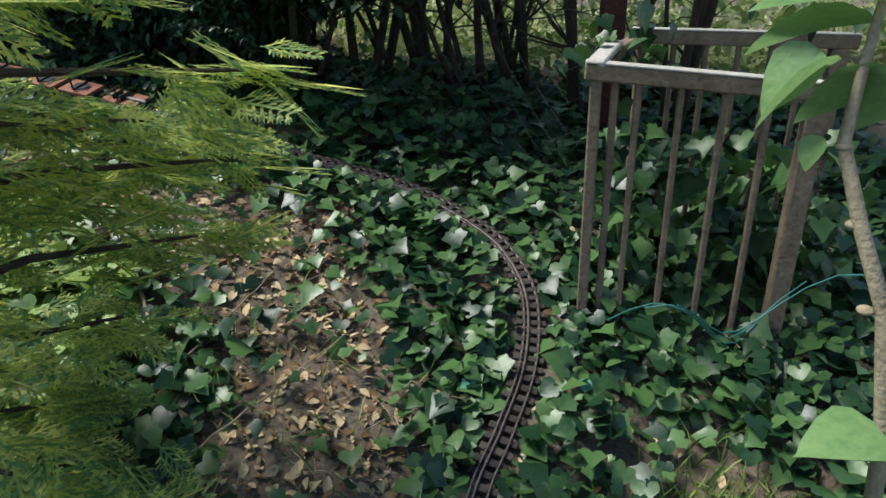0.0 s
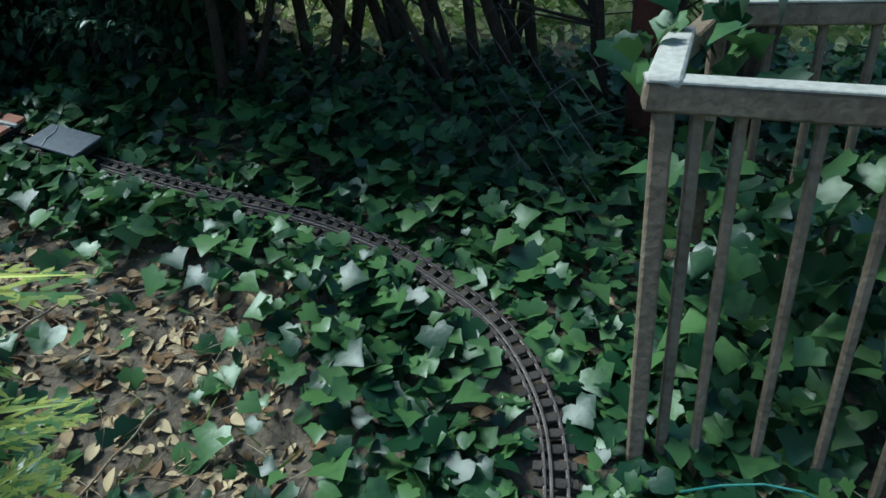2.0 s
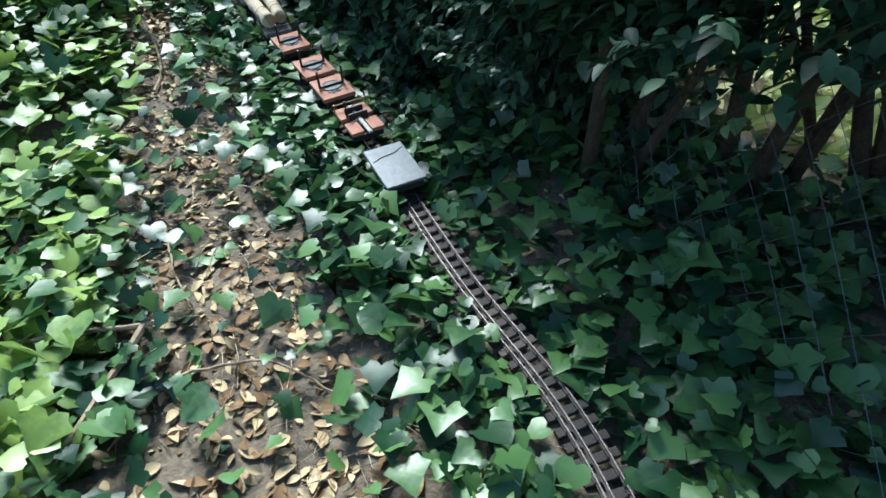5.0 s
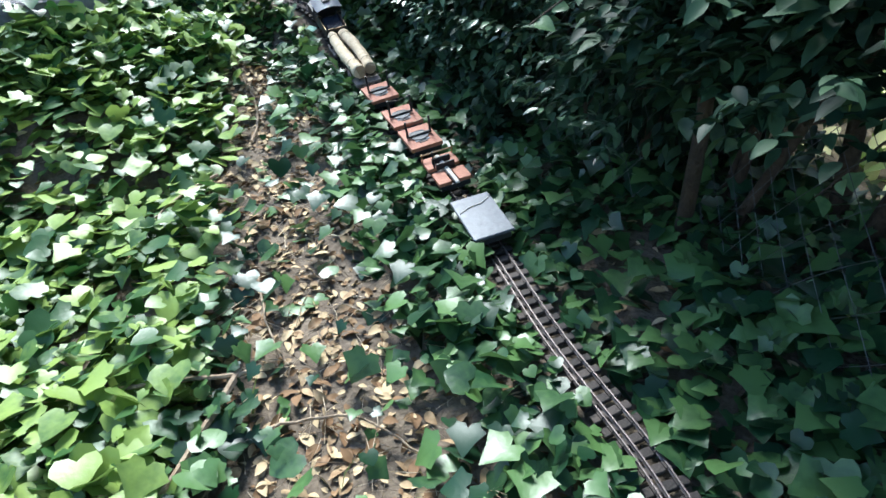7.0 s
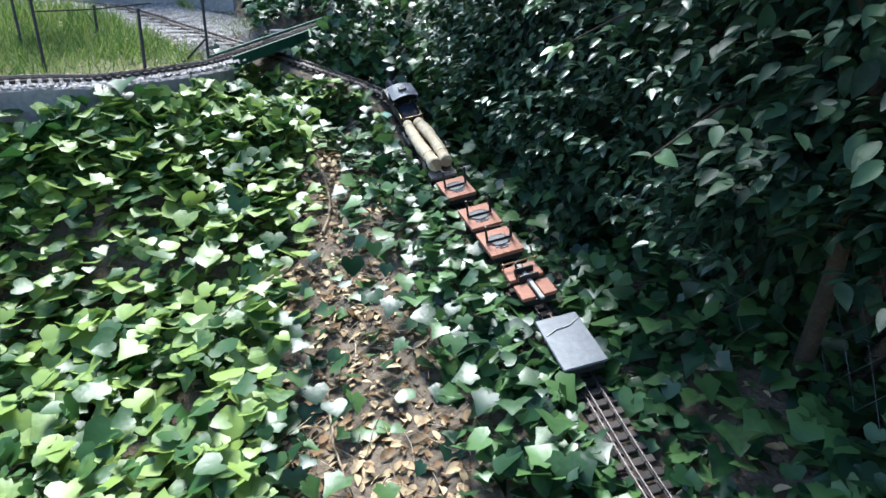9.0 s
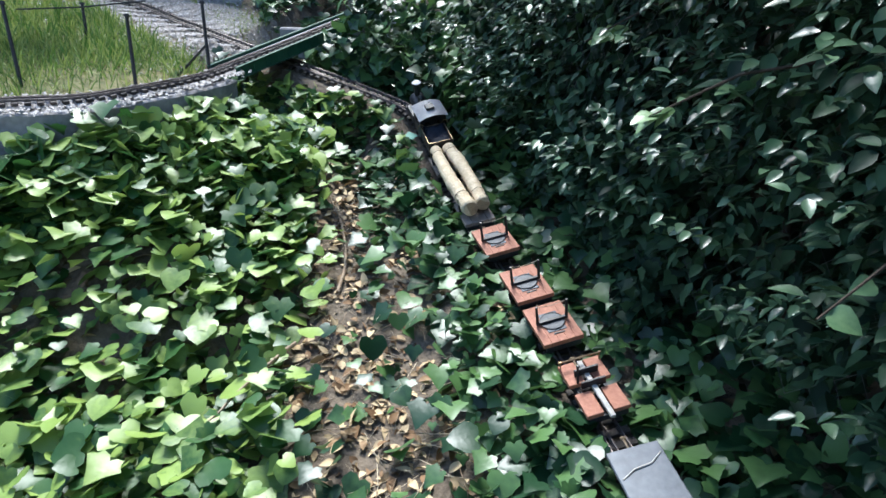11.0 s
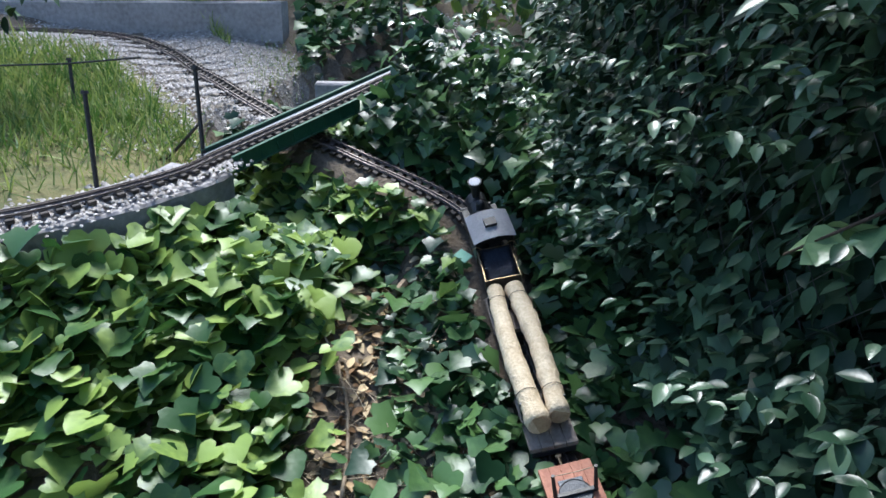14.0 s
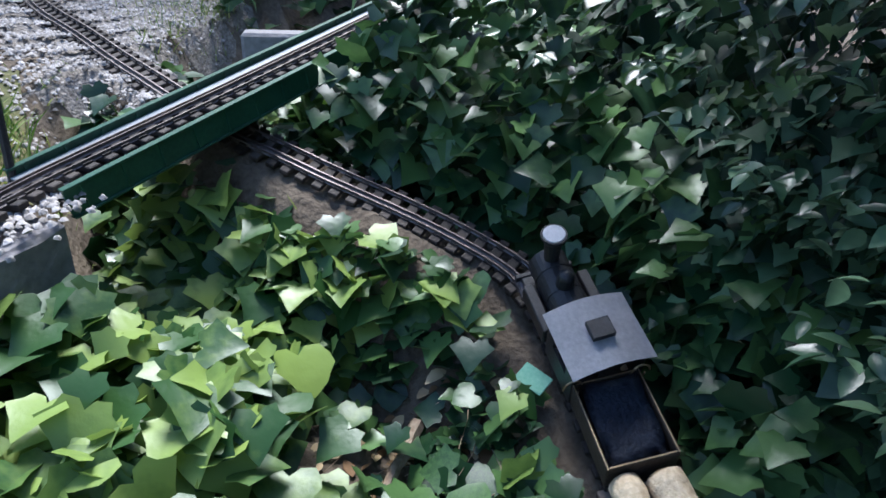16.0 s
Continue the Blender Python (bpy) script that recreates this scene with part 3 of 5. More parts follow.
# ---- lawn terrace, walls, bridge ----
def solid_strip(name, left, right, z0, tops, mat, label, category, kind="structure"):
    """A wall between two edge lines, from z0 up to the height given at each step, with a chamfered top."""
    bm = bmesh.new()
    rings = []
    for (a, b), (c, d), z in zip(left, right, tops):
        va, vc = Vector((a, b, 0)), Vector((c, d, 0))
        i = (vc - va).normalized() * 0.008
        pts = [(a, b, z0), (a, b, z - 0.008), (*(va + i)[:2], z), (*(vc - i)[:2], z), (c, d, z - 0.008), (c, d, z0)]
        rings.append([bm.verts.new((p[0], p[1], p[2] + random.uniform(-0.003, 0.003))) for p in pts])
    for r, s in zip(rings, rings[1:]):
        for k in range(6):
            bm.faces.new((r[k], r[(k + 1) % 6], s[(k + 1) % 6], s[k]))
    bm.faces.new(rings[0])
    bm.faces.new(rings[-1][::-1])
    bmesh.ops.recalc_face_normals(bm, faces=bm.faces[:])
    return tagged(new(name, mesh_of(bm, mat)), label, category, kind=kind)


def along(line, s0, s1, d, step=0.05):
    return [tuple((line.at(s) @ Vector((0, d, 0)))[:2]) for s in np.arange(s0, s1, step)]


def nearest(line, x, y):
    return float(line.s[np.argmin((line.p[:, 0] - x) ** 2 + (line.p[:, 1] - y) ** 2)])


SB0, SB1 = nearest(HIGH, -3.4, 2.55), nearest(HIGH, -3.83, 3.36)
wall_s = np.arange(0.05, SB0 - 0.02, 0.05)
solid_strip("wall_concrete", along(HIGH, 0.05, SB0 - 0.02, 0.16), along(HIGH, 0.05, SB0 - 0.02, -0.085), 0.3, [HIGH.at(s).translation.z - 0.02 for s in wall_s], M_CONCRETE,
            "grey concrete retaining wall carrying the upper track", "wall")
tail_s = np.arange(SB1 - 0.02, HIGH.s[-1] - 0.1, 0.05)
solid_strip("wall_abutment", along(HIGH, SB1 + 0.02, HIGH.s[-1] - 0.06, 0.075), along(HIGH, SB1 + 0.02, HIGH.s[-1] - 0.06, -0.075), 0.9, [HIGH.at(s).translation.z - 0.02 for s in tail_s], M_CONCRETE,
            "grey concrete plinth under the far end of the bridge", "wall")
bm = box(bmesh.new(), (0.08, 0.26, 0.16), Matrix.Translation((-4.02, 3.14, 1.3)) @ pose(0, 0, 0, 0, 0, -20), 0.008)
tagged(new("concrete_pier", mesh_of(bm, M_CONCRETE)), "grey concrete pier beside the bridge end", "pier", kind="structure")
bm = box(bmesh.new(), (0.4, 0.07, 0.34), Matrix.Translation((-3.96, 2.7, 1.09)) @ pose(0, 0, 0, 0, 0, 12), 0.008)
tagged(new("concrete_block", mesh_of(bm, M_CONCRETE)), "upright grey concrete slab beside the lower track", "concrete slab", kind="structure")
bw = np.linspace(0, 1, 30)
solid_strip("wall_back", [(-6.3 + 1.42 * u, 0.2 + 2.87 * u) for u in bw], [(-6.45 + 1.42 * u, 0.27 + 2.87 * u) for u in bw], 1.0, [1.58 + 0.09 * u for u in bw], M_CONCRETE, "low pale concrete garden wall behind the lawn", "wall")

bridge = thing("bridge", "green girder bridge carrying the upper track over the lower one", "bridge")
ma, mb = HIGH.at(SB0 - 0.03).translation, HIGH.at(SB1 + 0.03).translation
mid_b, dir_b = (ma + mb) / 2, (mb - ma)
bq = HIGH.at((SB0 + SB1) / 2).to_3x3().to_4x4()
for y in (-0.082, 0.082):
    bm = box(bmesh.new(), (dir_b.length, 0.004, 0.05), pose(0, y, -0.008), 0.0008)
    for z in (-0.031, 0.016):
        box(bm, (dir_b.length, 0.014, 0.004), pose(0, y, z), 0.0006)
    for x in np.linspace(-dir_b.length / 2 + 0.03, dir_b.length / 2 - 0.03, 14):
        box(bm, (0.005, 0.011, 0.044), pose(x, y, -0.008))
    part("girder", bm, M_GREEN, bridge, "dark green plate girder").matrix_basis = Matrix.Translation(mid_b) @ bq
bm = box(bmesh.new(), (dir_b.length, 0.158, 0.012), pose(0, 0, -0.012), 0.001)
part("deck", bm, M_SLEEPER, bridge).matrix_basis = Matrix.Translation(mid_b) @ bq
bm = box(bmesh.new(), (dir_b.length, 0.028, 0.004), pose(0, 0.063, 0.002), 0.0008)
part("walkway", bm, M_TIN, bridge, "bluish grey tin walkway strip").matrix_basis = Matrix.Translation(mid_b) @ bq


def terrace(x, y):
    return 1.14 + 0.205 * np.clip(-3.3 - x, 0, 2.6) + 0.012 * np.sin(5 * x) * np.sin(4 * y)


def on_terrace(x, y):
    """1 on the lawn side of the concrete wall, 0 in the ivy bed."""
    wx = np.interp(y, HIGH.p[: int(SB0 / 0.02), 1], HIGH.p[: int(SB0 / 0.02), 0])
    u = np.clip((wx - 0.02 - x) / 0.1, 0, 1)
    v = np.clip((2.62 + 0.0 * x - y) / 0.12 + np.clip(-3.9 - x, 0, 9) * 9, 0, 1)
    return u * v


def ground_at(x, y):
    x, y = np.asarray(x, float), np.asarray(y, float)
    q = np.stack([x.ravel(), y.ravel()], 1)
    d = dist_line(q, LOWXY).reshape(x.shape)
    near = np.argmin(((q[:, None, :] - LOWXY[None]) ** 2).sum(2), 1).reshape(x.shape)
    tz = LOW.p[::6, 2][near] - 0.014
    z = bed(np.clip(x, -4.2, 2.0), np.clip(y, -1.0, 3.3 + 1.3 * np.clip((-0.5 - x) / 1.2, 0, 1)))
    z = z + 0.022 * np.sin(x * 3.1 + y) * np.sin(y * 2.7) + 0.012 * np.sin(x * 9 + 2) * np.sin(y * 8)
    w = dist_line(q, HIGH.p[: int(SB0 / 0.02) + 8 : 6, :2]).reshape(x.shape)
    z = z + (0.42 - 0.13 * np.clip((y - 2.05) / 0.4, 0, 1)) * np.clip(1 - (w - 0.12) / 0.8, 0, 1) ** 1.15 * np.clip((d - 0.2) / 0.3, 0, 1)
    u = on_terrace(x, y)
    z = z * (1 - u) + terrace(x, y) * u
    k = np.clip((d - 0.07) / 0.22, 0, 1)
    return tz * (1 - k) + z * k


def warped(n):
    u = np.linspace(-1, 1, n)
    return np.sign(u) * (np.abs(u) * 5.2 + np.abs(u) ** 7 * 900)


N_G = 261
gx, gy = np.meshgrid(warped(N_G) - 1.5, warped(N_G) + 1.6)
gz = ground_at(gx, gy)
gv = np.stack([gx.ravel(), gy.ravel(), gz.ravel()], 1)
gf = [(j * N_G + i, j * N_G + i + 1, (j + 1) * N_G + i + 1, (j + 1) * N_G + i) for j in range(N_G - 1) for i in range(N_G - 1)]
tagged(raw("ground", gv.tolist(), gf, M_SOIL, smooth=True), "brown garden soil strewn with dead leaves under ivy", "ground", kind="structure")

lx, ly = np.meshgrid(np.arange(-6.4, -3.3, 0.05), np.arange(0.0, 2.75, 0.05))
lz = ground_at(lx, ly) + 0.01
lw = lx.shape[1]
lf = [(j * lw + i, j * lw + i + 1, (j + 1) * lw + i + 1, (j + 1) * lw + i) for j in range(lx.shape[0] - 1) for i in range(lw - 1)
      if dist_line(np.array([[lx[j, i], ly[j, i]]]), LOWXY)[0] > 0.24 and on_terrace(lx[j, i + 1], ly[j + 1, i]) > 0.98]
tagged(raw("lawn", np.stack([lx.ravel(), ly.ravel(), lz.ravel()], 1).tolist(), lf, M_LAWN, smooth=True), "patchy dry lawn soil under thin grass", "lawn", kind="structure")


# the bed of fine gravel that carries the lower line past the bridge
tail = np.arange(nearest(LOW, -3.72, 2.82), LOW.s[-1] - 0.05, 0.06)
span = np.linspace(-0.62, 0.3, 16)
rows_g = [[LOW.at(a) @ Vector((0, float(b), 0)) for b in span] for a in tail]
gb = np.array([[(q.x, q.y, 0) for q in row] for row in rows_g])
gb[:, :, 2] = ground_at(gb[:, :, 0], gb[:, :, 1]) + 0.012 - 0.03 * (np.abs(span + 0.16) / 0.46) ** 4 + rng.normal(0, 0.002, gb.shape[:2])
ng = len(span)
gq = [(a * ng + b, a * ng + b + 1, (a + 1) * ng + b + 1, (a + 1) * ng + b) for a in range(len(tail) - 1) for b in range(ng - 1)]
tagged(raw("gravel_bed", gb.reshape(-1, 3).tolist(), gq, M_GRAVELBED, smooth=True), "pale bed of fine gravel and soil under the lower track", "gravel", kind="structure")


def sample(n, x0, x1, y0, y1):
    return np.stack([rng.uniform(x0, x1, n), rng.uniform(y0, y1, n)], 1)


g = sample(52000, -6.0, -3.36, 0.9, 2.8)
g = g[(dist_line(g, LOWXY) > 0.3) & (dist_line(g, HIGH.p[::6, :2]) > 0.16)]
patch = np.sin(g[:, 0] * 4.1) * np.sin(g[:, 1] * 3.3 + 1) + rng.normal(0, 0.5, len(g))
g = g[patch > -0.45]
grass = scatter("grass", BLADE, np.c_[g, ground_at(g[:, 0], g[:, 1]) + 0.006], turn_matrices(rng.uniform(0, 6.3, len(g)), rng.normal(0, 0.5, len(g)), rng.normal(0, 0.45, len(g))),
                rng.uniform(0.04, 0.09, len(g)) * rng.choice([0.6, 1, 1.4], len(g)), M_GRASS)
tagged(grass, "thin yellow-green lawn grass with dry patches", "grass", kind="stuff")
g = np.concatenate([rng.normal((-4.25, 3.0), (0.3, 0.12), (1500, 2)), rng.normal((-3.75, 2.6), (0.12, 0.06), (300, 2))])
g = g[dist_line(g, LOWXY) > 0.09]
tagged(scatter("weeds", BLADE, np.c_[g, ground_at(g[:, 0], g[:, 1])], turn_matrices(rng.uniform(0, 6.3, len(g)), rng.normal(0, 0.6, len(g)), rng.normal(0, 0.5, len(g))), rng.uniform(0.02, 0.06, len(g)), M_GRASS), "dry weeds and grass on the gravel beyond the bridge", "grass", kind="stuff")

# gravel round both lines
gp = []
for line, s0, s1, n, w in ((HIGH, 0.1, SB0, 5200, 0.1), (HIGH, SB1, HIGH.s[-1] - 0.1, 1800, 0.09), (LOW, nearest(LOW, -3.75, 2.81), LOW.s[-1] - 0.1, 11000, 0.42)):
    for s, d in zip(rng.uniform(s0, s1, n), rng.normal(0, w * 0.55, n)):
        p = line.at(s) @ Vector((0, float(np.clip(d, -w * 1.6, w * 1.5)), -0.006))
        gp.append(p[:])
gp = np.array(gp)
low_part = np.arange(len(gp)) >= 7000
gp[low_part, 2] = ground_at(gp[low_part, 0], gp[low_part, 1]) + 0.011
gravel = scatter("gravel", CHIP, gp, turn_matrices(rng.uniform(0, 6.3, len(gp)), rng.normal(0, 0.3, len(gp)), rng.normal(0, 0.3, len(gp))), rng.uniform(0.006, 0.014, len(gp)), M_GRAVEL, smooth=False)
tagged(gravel, "pale grey and pinkish gravel ballast round the tracks", "gravel", kind="stuff")

# black rods along the lawn edge
def fence_rod(base, top, brace=None):
    t = thing("fence_rod", "thin black metal rod standing at the lawn edge", "fence post", "rods along the lawn")
    part("rod", rod(bmesh.new(), base, top, 0.0075, 0.0065, 8), M_ROD, t)
    if brace:
        part("brace", rod(bmesh.new(), brace, Vector(base).lerp(Vector(top), 0.55), 0.006, 0.005, 8), M_ROD, t, "slanting black stay")
    bm = bmesh.new()
    rod(bm, Vector(base).lerp(Vector(top), 0.97), top, 0.012, 0.01, 8)
    part("cap", bm, M_ROD, t)


for base, top, brace in (((-3.5, 1.8, 1.14), (-3.57, 1.79, 1.5), None), ((-3.34, 2.17, 1.16), (-3.4, 2.18, 1.47), None), ((-3.44, 2.48, 1.14), (-3.51, 2.49, 1.52), (-3.62, 2.36, 1.18)),
                         ((-3.9, 1.75, 1.2), (-3.98, 1.74, 1.5), None), ((-4.1, 2.1, 1.22), (-4.16, 2.11, 1.48), None), ((-4.15, 3.45, 1.4), (-4.17, 3.45, 1.85), None)):
    fence_rod(base, top, brace)
bm = tube(bmesh.new(), [(-4.3, 1.85, 1.44), (-4.15, 2.1, 1.46), (-3.95, 2.35, 1.5)], 0.004, 6)
tagged(new("cane", mesh_of(bm, M_ROD)), "thin dark cane tied across two rods over the lawn", "cane")


# ---- ivy ----
PATHWAY = ((-0.3, 0.7), (-0.42, 1.5), (-0.62, 1.98), (-1.2, 2.14), (-1.7, 2.36), (-2.3, 2.62), (-2.95, 2.93))


def ivy_points(n, x0, x1, y0, y1):
    p = sample(n, x0, x1, y0, y1)
    dt, dp = dist_line(p, LOWXY), dist_line(p, PATHWAY)
    wide = np.where(p[:, 0] > -0.9, 0.3, 0.21)
    keep = np.clip((dp - wide * 0.5) / (wide * 0.8), 0.14, 1) * np.where(dt < np.where(p[:, 0] < -2.5, 0.095, 0.05), 0, 1)
    keep *= np.where(dp < wide * 0.5, 0.9, 1) * (on_terrace(p[:, 0], p[:, 1]) < 0.2) * (dist_line(p, HIGH.p[: int(SB0 / 0.02) : 6, :2]) > 0.1)
    keep *= np.hypot(p[:, 0] - 0.62, p[:, 1] - 1.13) > rng.uniform(0.1, 0.3, len(p))
    clump = 0.62 + 0.5 * np.sin(p[:, 0] * 7.3 + 1) * np.sin(p[:, 1] * 6.1) + 0.25
    p = p[rng.random(len(p)) < keep * np.clip(clump, 0.3, 1)]
    return p


def ivy(name, p, mat, lift, size, label, shape, lean=0.4, parent=None):
    dt = dist_line(p, LOWXY)
    h = 0.012 + rng.uniform(0.0, 1, len(p)) ** 1.3 * np.clip(dt * 0.6, 0.035, lift)
    n = len(p)
    face = np.arctan2(-1.0 + 0 * p[:, 0], 0.25) + rng.normal(0, 1.4, n)
    ob = scatter(name, shape, np.c_[p, ground_at(p[:, 0], p[:, 1]) + h], turn_matrices(face + 1.57 + 3.14, rng.normal(-0.25, lean, n), rng.normal(0, lean * 0.8, n)),
                 rng.uniform(size[0], size[1], n) * rng.choice([0.5, 0.7, 1, 1, 1.12], n), mat, parent)
    return tagged(ob, label, "ivy", kind="stuff")


p = ivy_points(46000, -4.2, 1.9, 0.2, 4.4)
p = p[(p[:, 1] < 3.5) | (p[:, 0] < -0.9)]
left_bed = (p[:, 0] < -0.95) & (dist_line(p, LOWXY) > 0.32) & (p[:, 1] < 0.5 - 0.62 * p[:, 0] + 0.62)
front, side = p[left_bed], p[~left_bed]
big = rng.random(len(front)) < 0.3
ivy("ivy_bed", front[big], M_IVYSUNLIT, 0.13, (0.05, 0.085), "sunlit yellow-green ivy carpet on the bed", IVY, 0.3)
ivy("ivy_bed", front[~big], M_IVYSUNLIT, 0.13, (0.05, 0.085), "sunlit yellow-green rounded ivy leaves on the bed", ROUNDIVY, 0.3)
big = rng.random(len(side)) < 0.72
ivy("ivy_ground_cover", side[big], M_IVY, 0.1, (0.04, 0.078), "dark green lobed ivy beside the lower track", IVY)
ivy("ivy_ground_cover", side[~big], M_IVY, 0.1, (0.04, 0.07), "dark green rounded ivy beside the lower track", ROUNDIVY)

# large ivy leaves between the wall's end, the bridge and the lower line
p = sample(2200, -3.72, -2.75, 2.3, 3.1)
p = p[(dist_line(p, LOWXY) > 0.115) & (dist_line(p, PATHWAY) > 0.17) & (on_terrace(p[:, 0], p[:, 1]) < 0.2) & (p[:, 1] < 3.02 + 0.85 * (p[:, 0] + 3.37)) & (rng.random(len(p)) < 0.75)]
p = p[dist_line(p, HIGH.p[: int(SB0 / 0.02) : 6, :2]) > 0.1]
h = 0.02 + rng.random(len(p)) * np.clip(dist_line(p, LOWXY) * 0.5, 0.03, 0.13)
tagged(scatter("ivy_bank", IVY, np.c_[p, ground_at(p[:, 0], p[:, 1]) + h], turn_matrices(rng.normal(1.2, 1.0, len(p)) + 3.14, rng.normal(-0.4, 0.35, len(p)), rng.normal(0, 0.35, len(p))), rng.uniform(0.045, 0.085, len(p)), M_IVYSUNLIT), "large green ivy leaves on the bank beside the bridge", "ivy", kind="stuff")

p = sample(900, -3.3, -2.3, 2.55, 3.25)
d = dist_line(p, LOWXY)
p = p[(d > 0.105) & (d < 0.36) & (p[:, 1] < 3.15 + 0.1 * (p[:, 0] + 2.9)) & (on_terrace(p[:, 0], p[:, 1]) < 0.2)]
tagged(scatter("ivy_ground_cover", IVY, np.c_[p, ground_at(p[:, 0], p[:, 1]) + 0.012 + 0.04 * rng.random(len(p))], turn_matrices(rng.uniform(0, 6.3, len(p)), rng.normal(-0.25, 0.35, len(p)), rng.normal(0, 0.35, len(p))), rng.uniform(0.03, 0.055, len(p)), M_IVY), "small ivy leaves creeping over soil beside the bend", "ivy", kind="stuff")

# ivy climbing the bank under the concrete wall and the bridge
p = sample(2600, -3.16, -2.72, 0.4, 2.42)
wx = np.interp(p[:, 1], HIGH.p[: int(SB0 / 0.02), 1], HIGH.p[: int(SB0 / 0.02), 0]) + 0.13
p = p[p[:, 0] > wx]
u = np.clip(1 - (p[:, 0] - np.interp(p[:, 1], HIGH.p[: int(SB0 / 0.02), 1], HIGH.p[: int(SB0 / 0.02), 0]) - 0.13) / 0.4, 0, 1)
z = ground_at(p[:, 0], p[:, 1]) + rng.uniform(0.02, 1, len(p)) * 0.14 * u**1.2
bank = scatter("ivy_bank", ROUNDIVY, np.c_[p, z], turn_matrices(rng.normal(1.57, 0.8, len(p)) + 3.14, rng.normal(-0.6, 0.4, len(p)), rng.normal(0, 0.4, len(p))), rng.uniform(0.05, 0.095, len(p)), M_IVYSUNLIT)
tagged(bank, "large ivy leaves climbing the bank below the wall", "ivy", kind="stuff")
# far patch of ivy beyond the bridge
p = sample(2600, -5.6, -3.9, 2.95, 4.4)
p = p[(dist_line(p, LOWXY) > 0.14) & (dist_line(p, HIGH.p[::6, :2]) > 0.1) & (p[:, 1] > 1.95 - 0.25 * p[:, 0])]
ivy("ivy_patch", p, M_IVY, 0.1, (0.05, 0.08), "ivy patch beyond the bridge end", IVY)

n = 2400
s = rng.uniform(SB1 - 0.3, SB1 + 1.0, n)
q = np.array([(HIGH.at(a) @ Vector((0, b, -c)))[:] for a, b, c in zip(s, rng.choice([-0.11, 0.11], n) + rng.normal(0, 0.04, n), rng.uniform(0.07, 0.6, n))])
tagged(scatter("ivy_on_plinth", IVY, q, turn_matrices(rng.uniform(0, 6.3, n), rng.normal(-0.8, 0.4, n), rng.normal(0, 0.4, n)), rng.uniform(0.05, 0.08, n), M_IVY), "ivy hanging over the far bridge plinth", "ivy", kind="stuff")

# ---- litter, twigs and sticks ----
p = sample(24000, -3.0, 0.9, 0.3, 3.1)
dp = dist_line(p, PATHWAY)
p = p[(dist_line(p, LOWXY) > 0.06) & (rng.random(len(p)) < np.clip(1.1 - dp / 0.42, 0.08, 1))]
litter = scatter("leaf_litter", OVAL, np.c_[p, ground_at(p[:, 0], p[:, 1]) + 0.006], turn_matrices(rng.uniform(0, 6.3, len(p)), rng.normal(0, 0.35, len(p)), rng.normal(0, 0.5, len(p))), rng.uniform(0.018, 0.05, len(p)), M_LITTER)
tagged(litter, "dry brown and straw-coloured leaf litter on the soil", "leaf litter", kind="stuff")
p = sample(9000, -3.0, 0.9, 0.3, 3.1)
dp = dist_line(p, PATHWAY)
p = p[(dist_line(p, LOWXY) > 0.09) & (rng.random(len(p)) < np.clip(0.9 - dp / 0.45, 0.04, 1))]
TWIG = ([(0, 0.006, 0), (0, -0.006, 0), (0.5, 0.05, 0.02), (0.5, 0.038, 0.02), (1, 0.004, 0), (1, -0.004, 0), (0.5, 0.044, 0.032)], [(0, 1, 3, 2), (2, 3, 5, 4), (1, 0, 6), (0, 2, 6), (3, 1, 6), (4, 6, 2), (5, 3, 6)])
tw = scatter("twigs", TWIG, np.c_[p, ground_at(p[:, 0], p[:, 1]) + 0.012], turn_matrices(rng.uniform(0, 6.3, len(p)), rng.normal(0, 0.2, len(p)), rng.normal(0, 0.15, len(p))), rng.uniform(0.04, 0.17, len(p)), M_TWIG)
tagged(tw, "thin dry twigs and ivy stems on the soil", "twigs", kind="stuff")


def stick(pts, r, label):
    q = [(x, y, float(ground_at(x, y)) + h) for x, y, h in pts]
    line, _ = smooth_line(q, 0.03)
    line = line + rng.normal(0, 0.0015, line.shape)
    k = len(line)
    bm = tube(bmesh.new(), line.tolist(), [r * (1 - 0.6 * i / k) for i in range(k)], 6)
    return tagged(new("stick", mesh_of(bm, M_TWIG)), label, "stick", "sticks on the ground")


stick([(-2.24, 2.5, 0.02), (-2.4, 2.61, 0.02), (-2.64, 2.68, 0.02), (-2.8, 2.65, 0.05)], 0.006, "pale bent dry stick lying on bare soil")
stick([(-2.1, 2.31, 0.05), (-2.0, 2.15, 0.1), (-1.9, 1.98, 0.1)], 0.006, "pale dry stick over the ivy")
stick([(-2.96, 2.98, 0.02), (-2.84, 2.84, 0.02)], 0.013, "short thick grey-brown stick on bare soil")
stick([(-1.17, 1.97, 0.05), (-0.98, 1.72, 0.06), (-0.85, 1.5, 0.06)], 0.01, "thick pale stick over ivy")
stick([(-1.15, 1.98, 0.05), (-1.3, 1.72, 0.09), (-1.5, 1.45, 0.1)], 0.006, "thin pale stick over ivy")
stick([(-1.52, 2.18, 0.02), (-1.3, 2.1, 0.02), (-1.1, 2.06, 0.03)], 0.004, "thin pale stick on the path")
stick([(-1.0, 1.95, 0.03), (-0.9, 2.1, 0.03), (-0.7, 2.16, 0.03)], 0.004, "thin arched pale stem on the path")
stick([(-0.9, 1.2, 0.03), (-0.72, 1.5, 0.05), (-0.58, 1.8, 0.06)], 0.005, "pale dry stem on leaf litter")
stick([(-0.8, 1.0, 0.03), (-0.55, 1.3, 0.04), (-0.3, 1.62, 0.05)], 0.004, "pale dry stem on leaf litter")
